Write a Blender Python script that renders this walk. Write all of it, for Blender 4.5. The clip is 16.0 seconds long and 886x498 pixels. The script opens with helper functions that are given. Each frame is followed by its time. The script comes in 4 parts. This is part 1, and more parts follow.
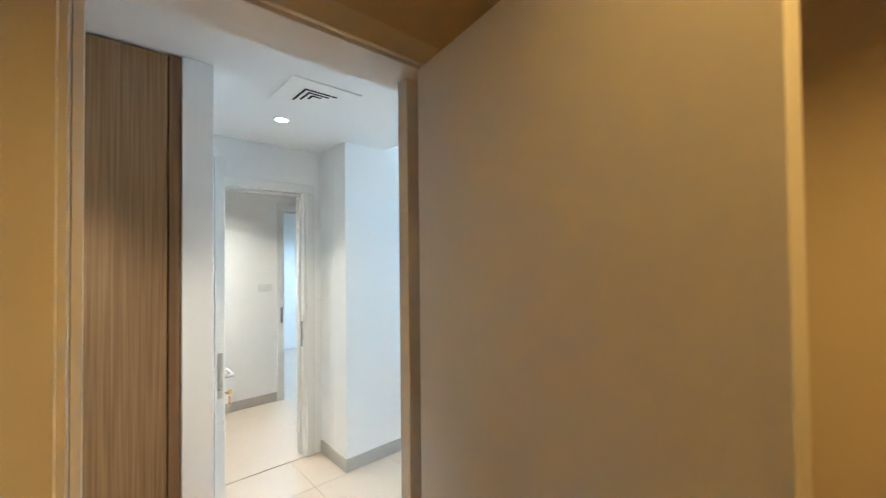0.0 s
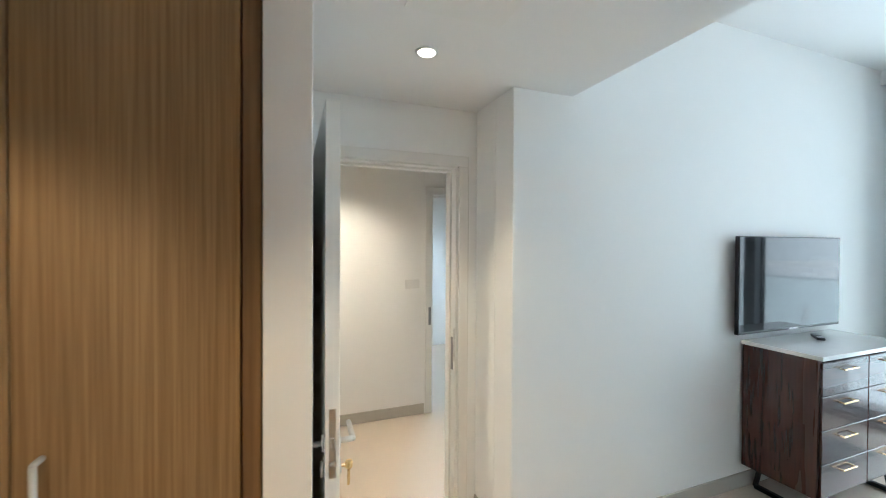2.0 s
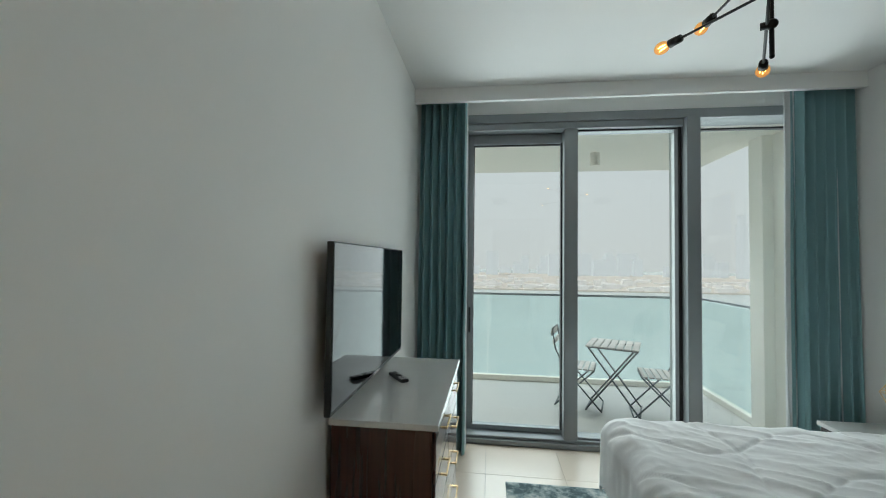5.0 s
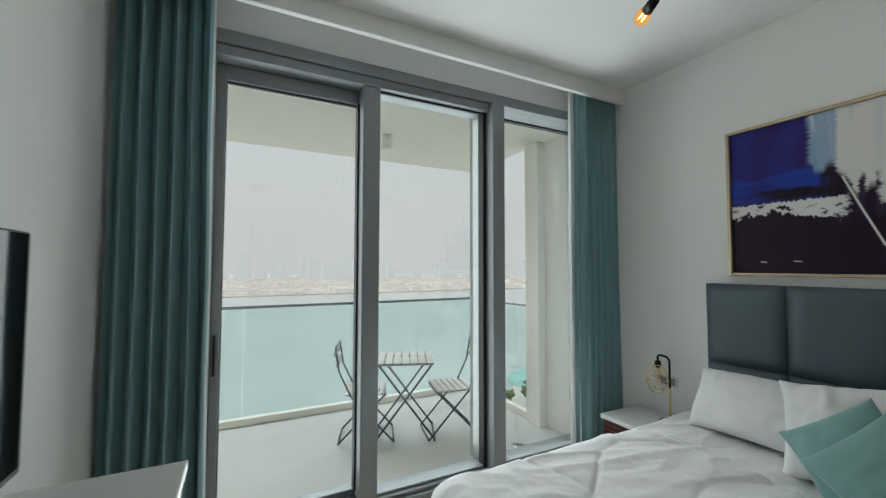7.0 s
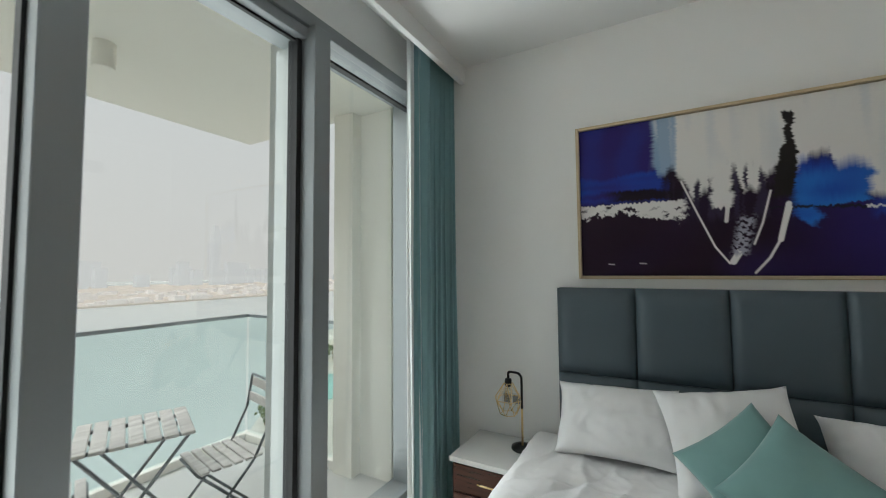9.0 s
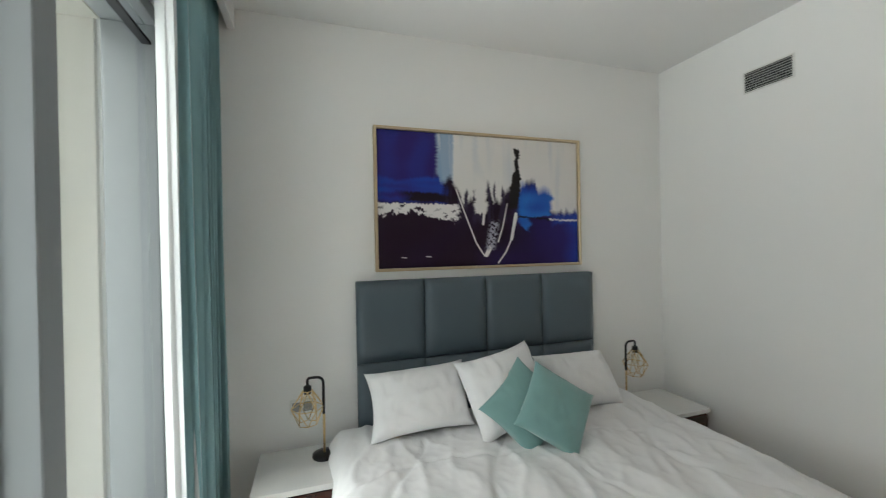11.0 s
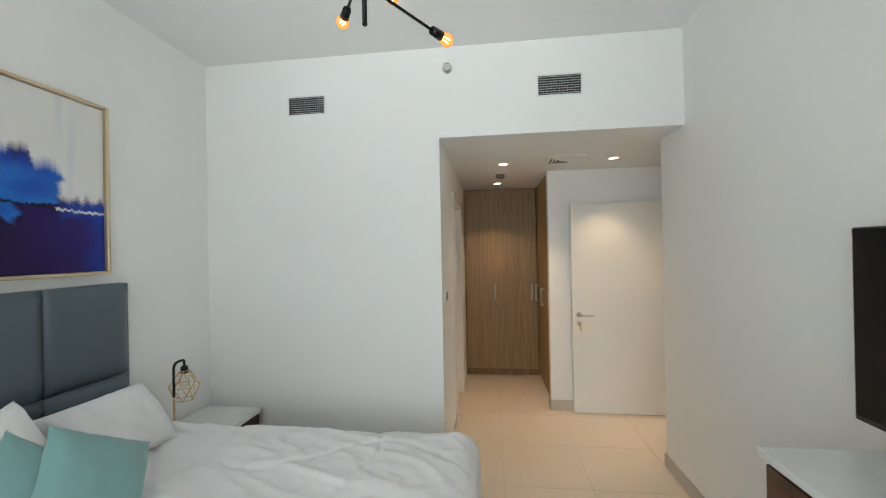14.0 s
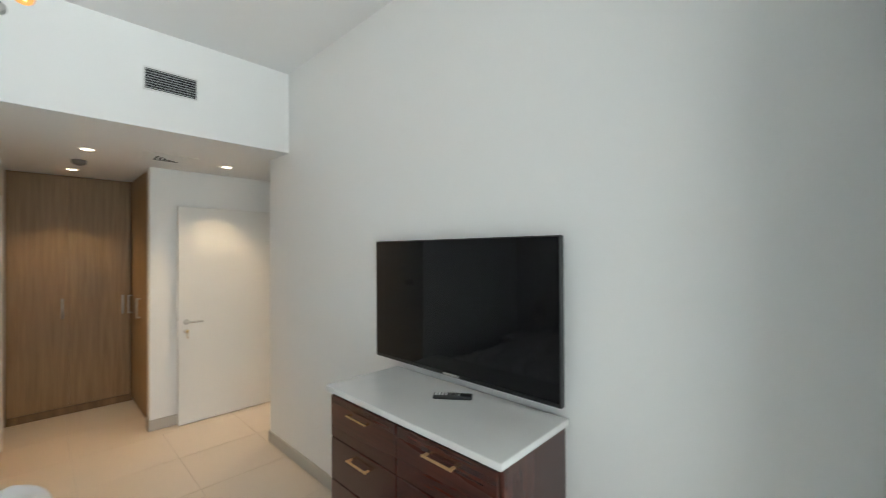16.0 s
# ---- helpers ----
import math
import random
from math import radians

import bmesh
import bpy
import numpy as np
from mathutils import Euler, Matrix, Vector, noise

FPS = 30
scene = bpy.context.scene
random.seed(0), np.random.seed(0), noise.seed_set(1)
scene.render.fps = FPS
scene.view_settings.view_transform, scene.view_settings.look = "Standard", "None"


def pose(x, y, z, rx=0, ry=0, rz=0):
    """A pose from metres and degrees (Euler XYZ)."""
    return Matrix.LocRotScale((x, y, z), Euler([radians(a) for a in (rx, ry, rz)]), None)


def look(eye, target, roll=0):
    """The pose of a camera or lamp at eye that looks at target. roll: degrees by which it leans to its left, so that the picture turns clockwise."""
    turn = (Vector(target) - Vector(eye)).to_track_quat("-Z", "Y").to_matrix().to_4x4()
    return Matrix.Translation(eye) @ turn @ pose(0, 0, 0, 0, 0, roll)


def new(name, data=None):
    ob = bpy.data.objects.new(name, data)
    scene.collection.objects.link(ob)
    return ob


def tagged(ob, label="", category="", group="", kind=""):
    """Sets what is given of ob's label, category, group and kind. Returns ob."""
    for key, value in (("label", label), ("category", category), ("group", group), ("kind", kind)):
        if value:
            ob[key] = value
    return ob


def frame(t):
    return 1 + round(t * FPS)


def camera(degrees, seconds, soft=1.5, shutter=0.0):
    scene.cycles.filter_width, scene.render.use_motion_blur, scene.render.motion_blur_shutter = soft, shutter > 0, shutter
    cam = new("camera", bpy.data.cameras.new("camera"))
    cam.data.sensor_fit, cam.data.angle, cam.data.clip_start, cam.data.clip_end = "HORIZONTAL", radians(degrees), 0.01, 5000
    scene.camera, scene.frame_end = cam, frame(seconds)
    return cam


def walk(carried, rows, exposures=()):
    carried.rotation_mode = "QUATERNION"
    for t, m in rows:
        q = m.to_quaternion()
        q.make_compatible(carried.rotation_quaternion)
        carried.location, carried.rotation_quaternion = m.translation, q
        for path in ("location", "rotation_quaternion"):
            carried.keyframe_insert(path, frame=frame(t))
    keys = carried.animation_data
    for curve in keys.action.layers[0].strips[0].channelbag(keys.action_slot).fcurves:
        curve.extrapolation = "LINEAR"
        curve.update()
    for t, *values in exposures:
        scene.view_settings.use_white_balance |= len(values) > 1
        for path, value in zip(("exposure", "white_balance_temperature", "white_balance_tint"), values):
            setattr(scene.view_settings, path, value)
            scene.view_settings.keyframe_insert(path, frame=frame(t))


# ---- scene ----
cam = camera(97.0, 16.0, soft=1.0, shutter=0.25)
PATH = [
    (0, (2.658, -1.780, 1.585), (1.170, -0.444, 1.622), -0.6),
    (0.5, (2.467, -1.718, 1.625), (0.772, -0.657, 1.622), -0.5),
    (1, (2.227, -1.618, 1.648), (0.398, -0.809, 1.632), -0.4),
    (1.5, (1.998, -1.542, 1.620), (0.118, -0.860, 1.630), -0.2),
    (2, (1.756, -1.423, 1.640), (-0.110, -0.711, 1.617), 0.3),
    (2.5, (1.548, -1.308, 1.645), (-0.173, -0.289, 1.623), 0.5),
    (3, (1.305, -1.215, 1.615), (-0.123, 0.185, 1.637), 0.7),
    (3.5, (1.100, -1.030, 1.617), (0.029, 0.660, 1.640), 1.0),
    (4, (0.910, -0.748, 1.629), (0.128, 1.093, 1.660), 1.1),
    (6.5, (0.516, 0.727, 1.639), (1.136, 2.627, 1.709), 0.1),
    (7, (0.592, 0.932, 1.613), (1.502, 2.711, 1.702), 0.1),
    (7.5, (0.650, 1.153, 1.610), (1.822, 2.763, 1.703), 0.0),
    (8, (0.750, 1.415, 1.613), (2.150, 2.841, 1.708), -0.1),
    (10.5, (0.967, 2.520, 1.655), (2.963, 2.401, 1.700), -1.3),
    (11, (0.923, 2.700, 1.703), (2.824, 2.079, 1.696), -1.1),
    (11.5, (0.861, 2.748, 1.711), (2.603, 1.767, 1.693), -1.0),
    (12, (0.852, 2.754, 1.703), (2.342, 1.421, 1.689), -1.1),
    (12.5, (0.921, 2.724, 1.694), (2.085, 1.097, 1.678), -1.1),
    (13, (1.041, 2.737, 1.670), (1.897, 0.930, 1.661), -1.0),
    (13.5, (1.141, 2.718, 1.668), (1.691, 0.795, 1.653), -0.9),
    (14, (1.285, 2.753, 1.656), (1.525, 0.767, 1.661), -1.1),
    (14.5, (1.415, 2.818, 1.655), (1.302, 0.821, 1.673), -0.7),
    (15, (1.459, 2.923, 1.639), (0.886, 1.007, 1.653), -0.4),
    (15.5, (1.459, 3.012, 1.641), (0.427, 1.300, 1.654), -0.35),
    (16, (1.418, 3.099, 1.645), (-0.022, 1.711, 1.659), -0.3),
]
walk(cam, [(t, look(eye, target, roll)) for t, eye, target, roll in PATH],
     exposures=((0.0, 1.65, 4900, 2), (1.5, 1.35, 4950, 2), (2.0, 1.25, 5500, 5), (2.5, 1.0, 5500, 4), (3.0, 0.55, 5750, 4), (3.5, 0.25, 5850, 3), (4.0, 0.1, 6000, 2), (6.5, -0.1, 6350, 6), (8.0, -0.1, 6550, 9), (10.5, 0.15, 6700, 10), (11.0, 0.25, 6750, 11), (12.0, 0.45, 6900, 12), (13.0, 0.62, 6650, 11), (14.0, 0.68, 6450, 10), (16.0, 0.68, 6400, 10)))

SKY_W = 720
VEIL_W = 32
UP_W = 1.5
DOWN_W = 4
BACK_W = 10
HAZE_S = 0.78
TOWER = (258, 226, 40, 26, 290)


# ---- world, sun, large lights ----
world = bpy.data.worlds.new("sky")
scene.world = world
world.use_nodes = True
wn = world.node_tree.nodes
sky = wn.new("ShaderNodeTexSky")
sky.sky_type = "NISHITA"
sky.sun_disc = False
sky.sun_elevation, sky.sun_rotation = radians(55), radians(238)
sky.air_density, sky.dust_density, sky.ozone_density = 1.0, 6.0, 1.0
wn["Background"].inputs["Strength"].default_value = 0.10
world.node_tree.links.new(sky.outputs[0], wn["Background"].inputs["Color"])

sun = new("sun", bpy.data.lights.new("sun", "SUN"))
sun.data.energy, sun.data.angle, sun.data.color = 2.2, radians(4), (1.0, 0.95, 0.88)
sun.matrix_basis = look((-54, -34, 91), (0, 0, 0))


def area(name, eye, target, sx, sy, watts, color):
    lamp = new(name, bpy.data.lights.new(name, "AREA"))
    lamp.data.shape, lamp.data.size, lamp.data.size_y = "RECTANGLE", sx, sy
    lamp.data.energy, lamp.data.color = watts, color
    lamp.matrix_basis = look(eye, target)
    return lamp


def spot(name, eye, watts, color, degrees=110, blend=0.7):
    lamp = new(name, bpy.data.lights.new(name, "SPOT"))
    lamp.data.energy, lamp.data.color = watts, color
    lamp.data.spot_size, lamp.data.spot_blend, lamp.data.shadow_soft_size = radians(degrees), blend, 0.04
    lamp.matrix_basis = pose(*eye)
    return lamp


DAY = (0.93, 0.98, 1.0)
# daylight of the open sky above the balcony's edge
area("sky_light", (1.7, 9.0, 7.0), (1.7, 2.2, 0.6), 9, 4, SKY_W, (0.93, 0.97, 1.0))
# added fill lamps standing in for daylight in the window opening: a soft veil that also hazes the view out,
# a part thrown up and a part down, and an unseen one outside for light thrown back by the balcony
area("window_fill", (1.90, 3.75, 1.5), (1.90, 2.0, 1.5), 2.9, 2.7, VEIL_W, DAY)
up = area("window_fill", (1.88, 3.60, 2.28), (1.88, 2.60, 2.79), 2.8, 0.9, UP_W, DAY)
down = area("window_fill", (1.88, 3.60, 0.80), (1.88, 2.60, 0.29), 2.8, 0.9, DOWN_W, DAY)
up.data.spread = down.data.spread = radians(52)
back = area("balcony_fill", (1.7, 5.05, 0.75), (1.7, 4.05, 1.50), 4.2, 0.9, BACK_W, DAY)
back.data.spread = radians(50)
# recessed lamps of the entry, the hall and the bathroom
WARM = (1.0, 0.74, 0.46)
for lx, ly in ((0.182, -0.90), (1.15, -0.955), (1.185, -2.03)):
    spot("spot_beam", (lx, ly, 2.43), 18, WARM, 88, 0.5)
spot("spot_beam", (-1.25, -1.1, 2.43), 52, (1.0, 0.78, 0.54), 125, 0.9)
spot("spot_beam", (2.9, -1.4, 2.43), 16, (1.0, 0.48, 0.09), 150)
# added cool spot, no fitting: brightens the room across the hall
spot("spot_beam", (-2.9, 0.5, 2.43), 50, (0.85, 0.95, 1.0), 150)


# ---- materials ----
def mat(name, base, rough=0.5, metal=0.0, var=0.06, scale=3.0, stretch=(1, 1, 1), bump=0.0, bscale=150.0, bdist=0.002,
        rvar=0.1, spec=0.5, fine=0.0, coat=0.0, sheen=0.0):
    m = bpy.data.materials.new(name)
    m.use_nodes = True
    nt = m.node_tree
    n, L = nt.nodes, nt.links
    b = n["Principled BSDF"]
    geo = n.new("ShaderNodeNewGeometry")
    mp = n.new("ShaderNodeMapping")
    mp.inputs["Scale"].default_value = stretch
    L.new(geo.outputs["Position"], mp.inputs["Vector"])
    big = n.new("ShaderNodeTexNoise")
    big.inputs["Scale"].default_value, big.inputs["Detail"].default_value = scale, 5
    L.new(mp.outputs[0], big.inputs["Vector"])
    mix = n.new("ShaderNodeMix")
    mix.data_type = "RGBA"
    mix.inputs[6].default_value = (*[c * (1 - var) for c in base], 1)
    mix.inputs[7].default_value = (*[min(1, c * (1 + var)) for c in base], 1)
    L.new(big.outputs["Fac"], mix.inputs[0])
    out = mix.outputs[2]
    small = n.new("ShaderNodeTexNoise")
    small.inputs["Scale"].default_value, small.inputs["Detail"].default_value = bscale, 3
    L.new(mp.outputs[0], small.inputs["Vector"])
    if fine:
        f = n.new("ShaderNodeMix")
        f.data_type, f.blend_type = "RGBA", "OVERLAY"
        f.inputs[0].default_value = fine
        L.new(out, f.inputs[6])
        L.new(small.outputs["Fac"], f.inputs[7])
        out = f.outputs[2]
    L.new(out, b.inputs["Base Color"])
    mr = n.new("ShaderNodeMapRange")
    mr.inputs["To Min"].default_value, mr.inputs["To Max"].default_value = max(0.02, rough - rvar), min(1, rough + rvar)
    L.new(big.outputs["Fac"], mr.inputs["Value"])
    L.new(mr.outputs[0], b.inputs["Roughness"])
    b.inputs["Metallic"].default_value = metal
    b.inputs["Specular IOR Level"].default_value = spec
    b.inputs["Coat Weight"].default_value = coat
    b.inputs["Sheen Weight"].default_value = sheen
    if bump:
        bp = n.new("ShaderNodeBump")
        bp.inputs["Strength"].default_value, bp.inputs["Distance"].default_value = bump, bdist
        L.new(small.outputs["Fac"], bp.inputs["Height"])
        L.new(bp.outputs[0], b.inputs["Normal"])
    return m


def wood(name, dark, light, stretch, rough=0.45, fine=220.0, coat=0.0, contrast=(0.35, 0.65)):
    m = mat(name, dark, rough, bump=0.25, bscale=fine, stretch=stretch, bdist=0.0006, coat=coat)
    n, L = m.node_tree.nodes, m.node_tree.links
    mp = n["Mapping"]
    grain = n.new("ShaderNodeTexNoise")
    grain.inputs["Scale"].default_value, grain.inputs["Detail"].default_value = fine * 0.35, 6
    L.new(mp.outputs[0], grain.inputs["Vector"])
    ramp = n.new("ShaderNodeValToRGB")
    ramp.color_ramp.elements[0].position, ramp.color_ramp.elements[1].position = contrast
    ramp.color_ramp.elements[0].color, ramp.color_ramp.elements[1].color = (*dark, 1), (*light, 1)
    L.new(grain.outputs["Fac"], ramp.inputs[0])
    soft = n.new("ShaderNodeMix")
    soft.data_type, soft.blend_type = "RGBA", "SOFT_LIGHT"
    soft.inputs[0].default_value = 0.4
    L.new(ramp.outputs[0], soft.inputs[6])
    L.new(n["Noise Texture"].outputs["Fac"], soft.inputs[7])
    L.new(soft.outputs[2], n["Principled BSDF"].inputs["Base Color"])
    return m


def glow(name, color, strength):
    m = bpy.data.materials.new(name)
    m.use_nodes = True
    b = m.node_tree.nodes["Principled BSDF"]
    b.inputs["Base Color"].default_value = (*color, 1)
    b.inputs["Emission Color"].default_value = (*color, 1)
    b.inputs["Emission Strength"].default_value = strength
    return m


def clear(name, tint, gloss=0.08):
    """Thin glass: light passes straight, with a fixed share of mirror gloss."""
    m = bpy.data.materials.new(name)
    m.use_nodes = True
    n, L = m.node_tree.nodes, m.node_tree.links
    n.remove(n["Principled BSDF"])
    tr, gl, mx = n.new("ShaderNodeBsdfTransparent"), n.new("ShaderNodeBsdfGlossy"), n.new("ShaderNodeMixShader")
    lw, fr = n.new("ShaderNodeLayerWeight"), n.new("ShaderNodeMapRange")
    lw.inputs["Blend"].default_value = 0.25
    fr.inputs["To Min"].default_value, fr.inputs["To Max"].default_value = gloss * 0.4, gloss * 3.0
    L.new(lw.outputs["Facing"], fr.inputs["Value"])
    tr.inputs["Color"].default_value = (*tint, 1)
    gl.inputs["Roughness"].default_value = 0.01
    L.new(fr.outputs[0], mx.inputs[0])
    L.new(tr.outputs[0], mx.inputs[1])
    L.new(gl.outputs[0], mx.inputs[2])
    L.new(mx.outputs[0], n["Material Output"].inputs["Surface"])
    return m


PAINT = mat("white_wall_paint", (0.87, 0.87, 0.855), 0.6, var=0.015, scale=1.2, bump=0.06, bscale=420, bdist=0.0008)
CEIL = mat("ceiling_paint", (0.80, 0.80, 0.79), 0.75, var=0.012, scale=0.9, bump=0.04, bscale=380, bdist=0.0008)
BATHP = mat("bathroom_paint", (0.74, 0.66, 0.52), 0.5, var=0.03, scale=1.5, bump=0.05, bscale=300)
TILE = mat("porcelain_tile", (0.63, 0.54, 0.44), 0.30, var=0.02, scale=1.6, rvar=0.03, bump=0.02, bscale=260, fine=0.04, spec=0.5)
GROUT = mat("tile_grout", (0.42, 0.39, 0.35), 0.9, bump=0.2, bscale=300)
SKIRT = mat("skirting_tile", (0.50, 0.47, 0.42), 0.4, var=0.04)
DOORW = mat("white_door_lacquer", (0.80, 0.79, 0.76), 0.35, var=0.01, scale=1.0, bump=0.03, bscale=250, bdist=0.0005)
ALU = mat("grey_aluminium", (0.27, 0.29, 0.30), 0.42, 0.35, var=0.04, scale=4, bump=0.04, bscale=500, bdist=0.0004)
ALU_L = mat("pale_aluminium", (0.52, 0.55, 0.54), 0.4, 0.3, var=0.03, scale=3)
GASKET = mat("black_rubber", (0.015, 0.016, 0.018), 0.6)
STEEL = mat("brushed_steel", (0.60, 0.59, 0.57), 0.3, 1.0, stretch=(1, 1, 12), bump=0.1, bscale=120, bdist=0.0003)
STEELD = mat("dull_grey_steel", (0.30, 0.30, 0.30), 0.4, 0.8)
BRASS = mat("satin_brass", (0.78, 0.58, 0.30), 0.28, 1.0, var=0.05)
BLACKM = mat("black_metal", (0.012, 0.012, 0.013), 0.4, 0.5)
WARD = wood("taupe_wardrobe_wood", (0.20, 0.118, 0.050), (0.37, 0.245, 0.118), (1, 1, 0.02), 0.45, 330.0, contrast=(0.25, 0.75))
WARDS = wood("wardrobe_edge_wood", (0.16, 0.09, 0.04), (0.25, 0.15, 0.07), (1, 1, 0.03), 0.5, 160.0)
WALNUT = wood("dark_walnut", (0.034, 0.009, 0.006), (0.062, 0.017, 0.010), (1, 1, 0.06), 0.26, 170.0, coat=0.3, contrast=(0.3, 0.7))
WALNUTY = wood("dark_walnut_drawer", (0.034, 0.009, 0.006), (0.075, 0.020, 0.012), (1, 0.06, 1), 0.26, 170.0, coat=0.3, contrast=(0.3, 0.7))
MARBLE = mat("white_marble_top", (0.74, 0.74, 0.72), 0.12, var=0.07, scale=5.5, rvar=0.04, coat=0.4)
HEADB = mat("slate_faux_leather", (0.075, 0.105, 0.125), 0.42, var=0.05, scale=6, bump=0.16, bscale=420, bdist=0.0006)
BEDB = mat("blue_grey_bed_fabric", (0.10, 0.17, 0.20), 0.8, var=0.06, bump=0.3, bscale=700, bdist=0.0006)
LINEN = mat("white_cotton", (0.83, 0.83, 0.83), 0.85, var=0.015, scale=7, bump=0.12, bscale=900, bdist=0.0005, sheen=0.15)
TEALC = mat("seafoam_velvet", (0.19, 0.36, 0.345), 0.7, var=0.10, scale=9, bump=0.15, bscale=900, bdist=0.0005, sheen=0.4)
CURT = mat("teal_curtain_weave", (0.23, 0.39, 0.415), 0.8, var=0.06, scale=5, bump=0.15, bscale=900, bdist=0.0005, fine=0.12)
LINING = mat("white_curtain_lining", (0.78, 0.80, 0.80), 0.85, var=0.02, bump=0.1, bscale=700)
SCREEN = mat("black_screen_glass", (0.003, 0.003, 0.004), 0.05, var=0.0, rvar=0.01, spec=0.22)
# the screen mirrors strongly where it is seen along its face
n_, L_ = SCREEN.node_tree.nodes, SCREEN.node_tree.links
lw_, mr_, gl_, mx_ = n_.new("ShaderNodeLayerWeight"), n_.new("ShaderNodeMapRange"), n_.new("ShaderNodeBsdfGlossy"), n_.new("ShaderNodeMixShader")
lw_.inputs["Blend"].default_value = 0.5
mr_.interpolation_type = "SMOOTHSTEP"
mr_.inputs["From Min"].default_value, mr_.inputs["From Max"].default_value, mr_.inputs["To Max"].default_value = 0.30, 0.75, 0.07
gl_.inputs["Roughness"].default_value = 0.03
L_.new(lw_.outputs["Facing"], mr_.inputs["Value"])
L_.new(mr_.outputs[0], mx_.inputs[0])
L_.new(n_["Principled BSDF"].outputs[0], mx_.inputs[1])
L_.new(gl_.outputs[0], mx_.inputs[2])
L_.new(mx_.outputs[0], n_["Material Output"].inputs["Surface"])
TVB = mat("black_plastic", (0.012, 0.012, 0.013), 0.35, var=0.05)
VENTD = mat("dark_duct", (0.02, 0.02, 0.022), 0.9)
PLASTW = mat("white_plastic", (0.78, 0.78, 0.76), 0.35, var=0.01)
TEAKG = wood("weathered_slat_wood", (0.42, 0.39, 0.36), (0.60, 0.57, 0.53), (0.2, 1, 1), 0.7, 60.0)
STEELG = mat("dark_grey_painted_steel", (0.10, 0.115, 0.12), 0.5, 0.2)
BALC = mat("balcony_stone_tile", (0.50, 0.49, 0.46), 0.55, var=0.05, scale=2, bump=0.06, bscale=200, fine=0.1)
RENDER_W = mat("white_facade_render", (0.80, 0.765, 0.69), 0.8, var=0.03, scale=0.8, bump=0.1, bscale=200)
GLASS = clear("window_glass", (0.97, 0.99, 0.985), 0.07)
GLASSB = clear("balustrade_glass", (0.88, 0.95, 0.945), 0.03)
CLEARB = clear("clear_bulb_glass", (0.97, 0.95, 0.9), 0.1)
DISC = glow("downlight_lens", (1.0, 0.86, 0.66), 4.0)
BULB = glow("amber_filament", (1.0, 0.50, 0.13), 30.0)


def amber():
    m = bpy.data.materials.new("amber_bulb_glass")
    m.use_nodes = True
    n, L = m.node_tree.nodes, m.node_tree.links
    n.remove(n["Principled BSDF"])
    tr, em, mx = n.new("ShaderNodeBsdfTransparent"), n.new("ShaderNodeEmission"), n.new("ShaderNodeMixShader")
    tr.inputs["Color"].default_value = (1.0, 0.80, 0.48, 1)
    em.inputs["Color"].default_value, em.inputs["Strength"].default_value = (1.0, 0.46, 0.14, 1), 1.1
    mx.inputs[0].default_value = 0.35
    L.new(tr.outputs[0], mx.inputs[1])
    L.new(em.outputs[0], mx.inputs[2])
    L.new(mx.outputs[0], n["Material Output"].inputs["Surface"])
    return m


AMBER = amber()


# ---- mesh helpers ----
def box(bm, x0, x1, y0, y1, z0, z1, bev=0.0, seg=1, m=None):
    M = Matrix.Translation(((x0 + x1) / 2, (y0 + y1) / 2, (z0 + z1) / 2)) @ Matrix.Diagonal((abs(x1 - x0), abs(y1 - y0), abs(z1 - z0), 1))
    r = bmesh.ops.create_cube(bm, size=1, matrix=(m @ M if m else M))
    if bev:
        edges = list({e for v in r["verts"] for e in v.link_edges})
        bmesh.ops.bevel(bm, geom=edges, offset=bev, segments=seg, affect="EDGES", profile=0.6)
    return bm


def rod(bm, p0, p1, r, r2=None, seg=12):
    a, b = Vector(p0), Vector(p1)
    d = b - a
    M = Matrix.Translation((a + b) / 2) @ d.to_track_quat("Z", "Y").to_matrix().to_4x4()
    bmesh.ops.create_cone(bm, cap_ends=True, segments=seg, radius1=r, radius2=r if r2 is None else r2, depth=d.length, matrix=M)
    return bm


def tube(bm, pts, r, seg=10):
    for a, b in zip(pts, pts[1:]):
        rod(bm, a, b, r, seg=seg)
    for p in pts[1:-1]:
        bmesh.ops.create_uvsphere(bm, u_segments=seg, v_segments=6, radius=r, matrix=Matrix.Translation(p))
    return bm


def ball(bm, c, r, sx=1, sy=1, sz=1, u=16, v=10):
    bmesh.ops.create_uvsphere(bm, u_segments=u, v_segments=v, radius=r, matrix=Matrix.Translation(c) @ Matrix.Diagonal((sx, sy, sz, 1)))
    return bm


def lathe(bm, c, prof, seg=24):
    """A turned shape round the vertical through c; prof: radius, height."""
    rings = [[bm.verts.new((c[0] + r * math.cos(a), c[1] + r * math.sin(a), c[2] + z)) for a in [2 * math.pi * k / seg for k in range(seg)]] for r, z in prof]
    for p, q in zip(rings, rings[1:]):
        for k in range(seg):
            bm.faces.new((p[k], p[(k + 1) % seg], q[(k + 1) % seg], q[k]))
    bm.faces.new(rings[-1])
    bm.faces.new(list(reversed(rings[0])))
    return bm


def where(ob):
    return (where(ob.parent) if ob.parent else Matrix()) @ ob.matrix_basis


def mesh(name, bm, material, smooth=False):
    me = bpy.data.meshes.new(name)
    bmesh.ops.recalc_face_normals(bm, faces=bm.faces)
    bm.to_mesh(me)
    bm.free()
    me.materials.append(material)
    if smooth:
        me.polygons.foreach_set("use_smooth", [True] * len(me.polygons))
    return me


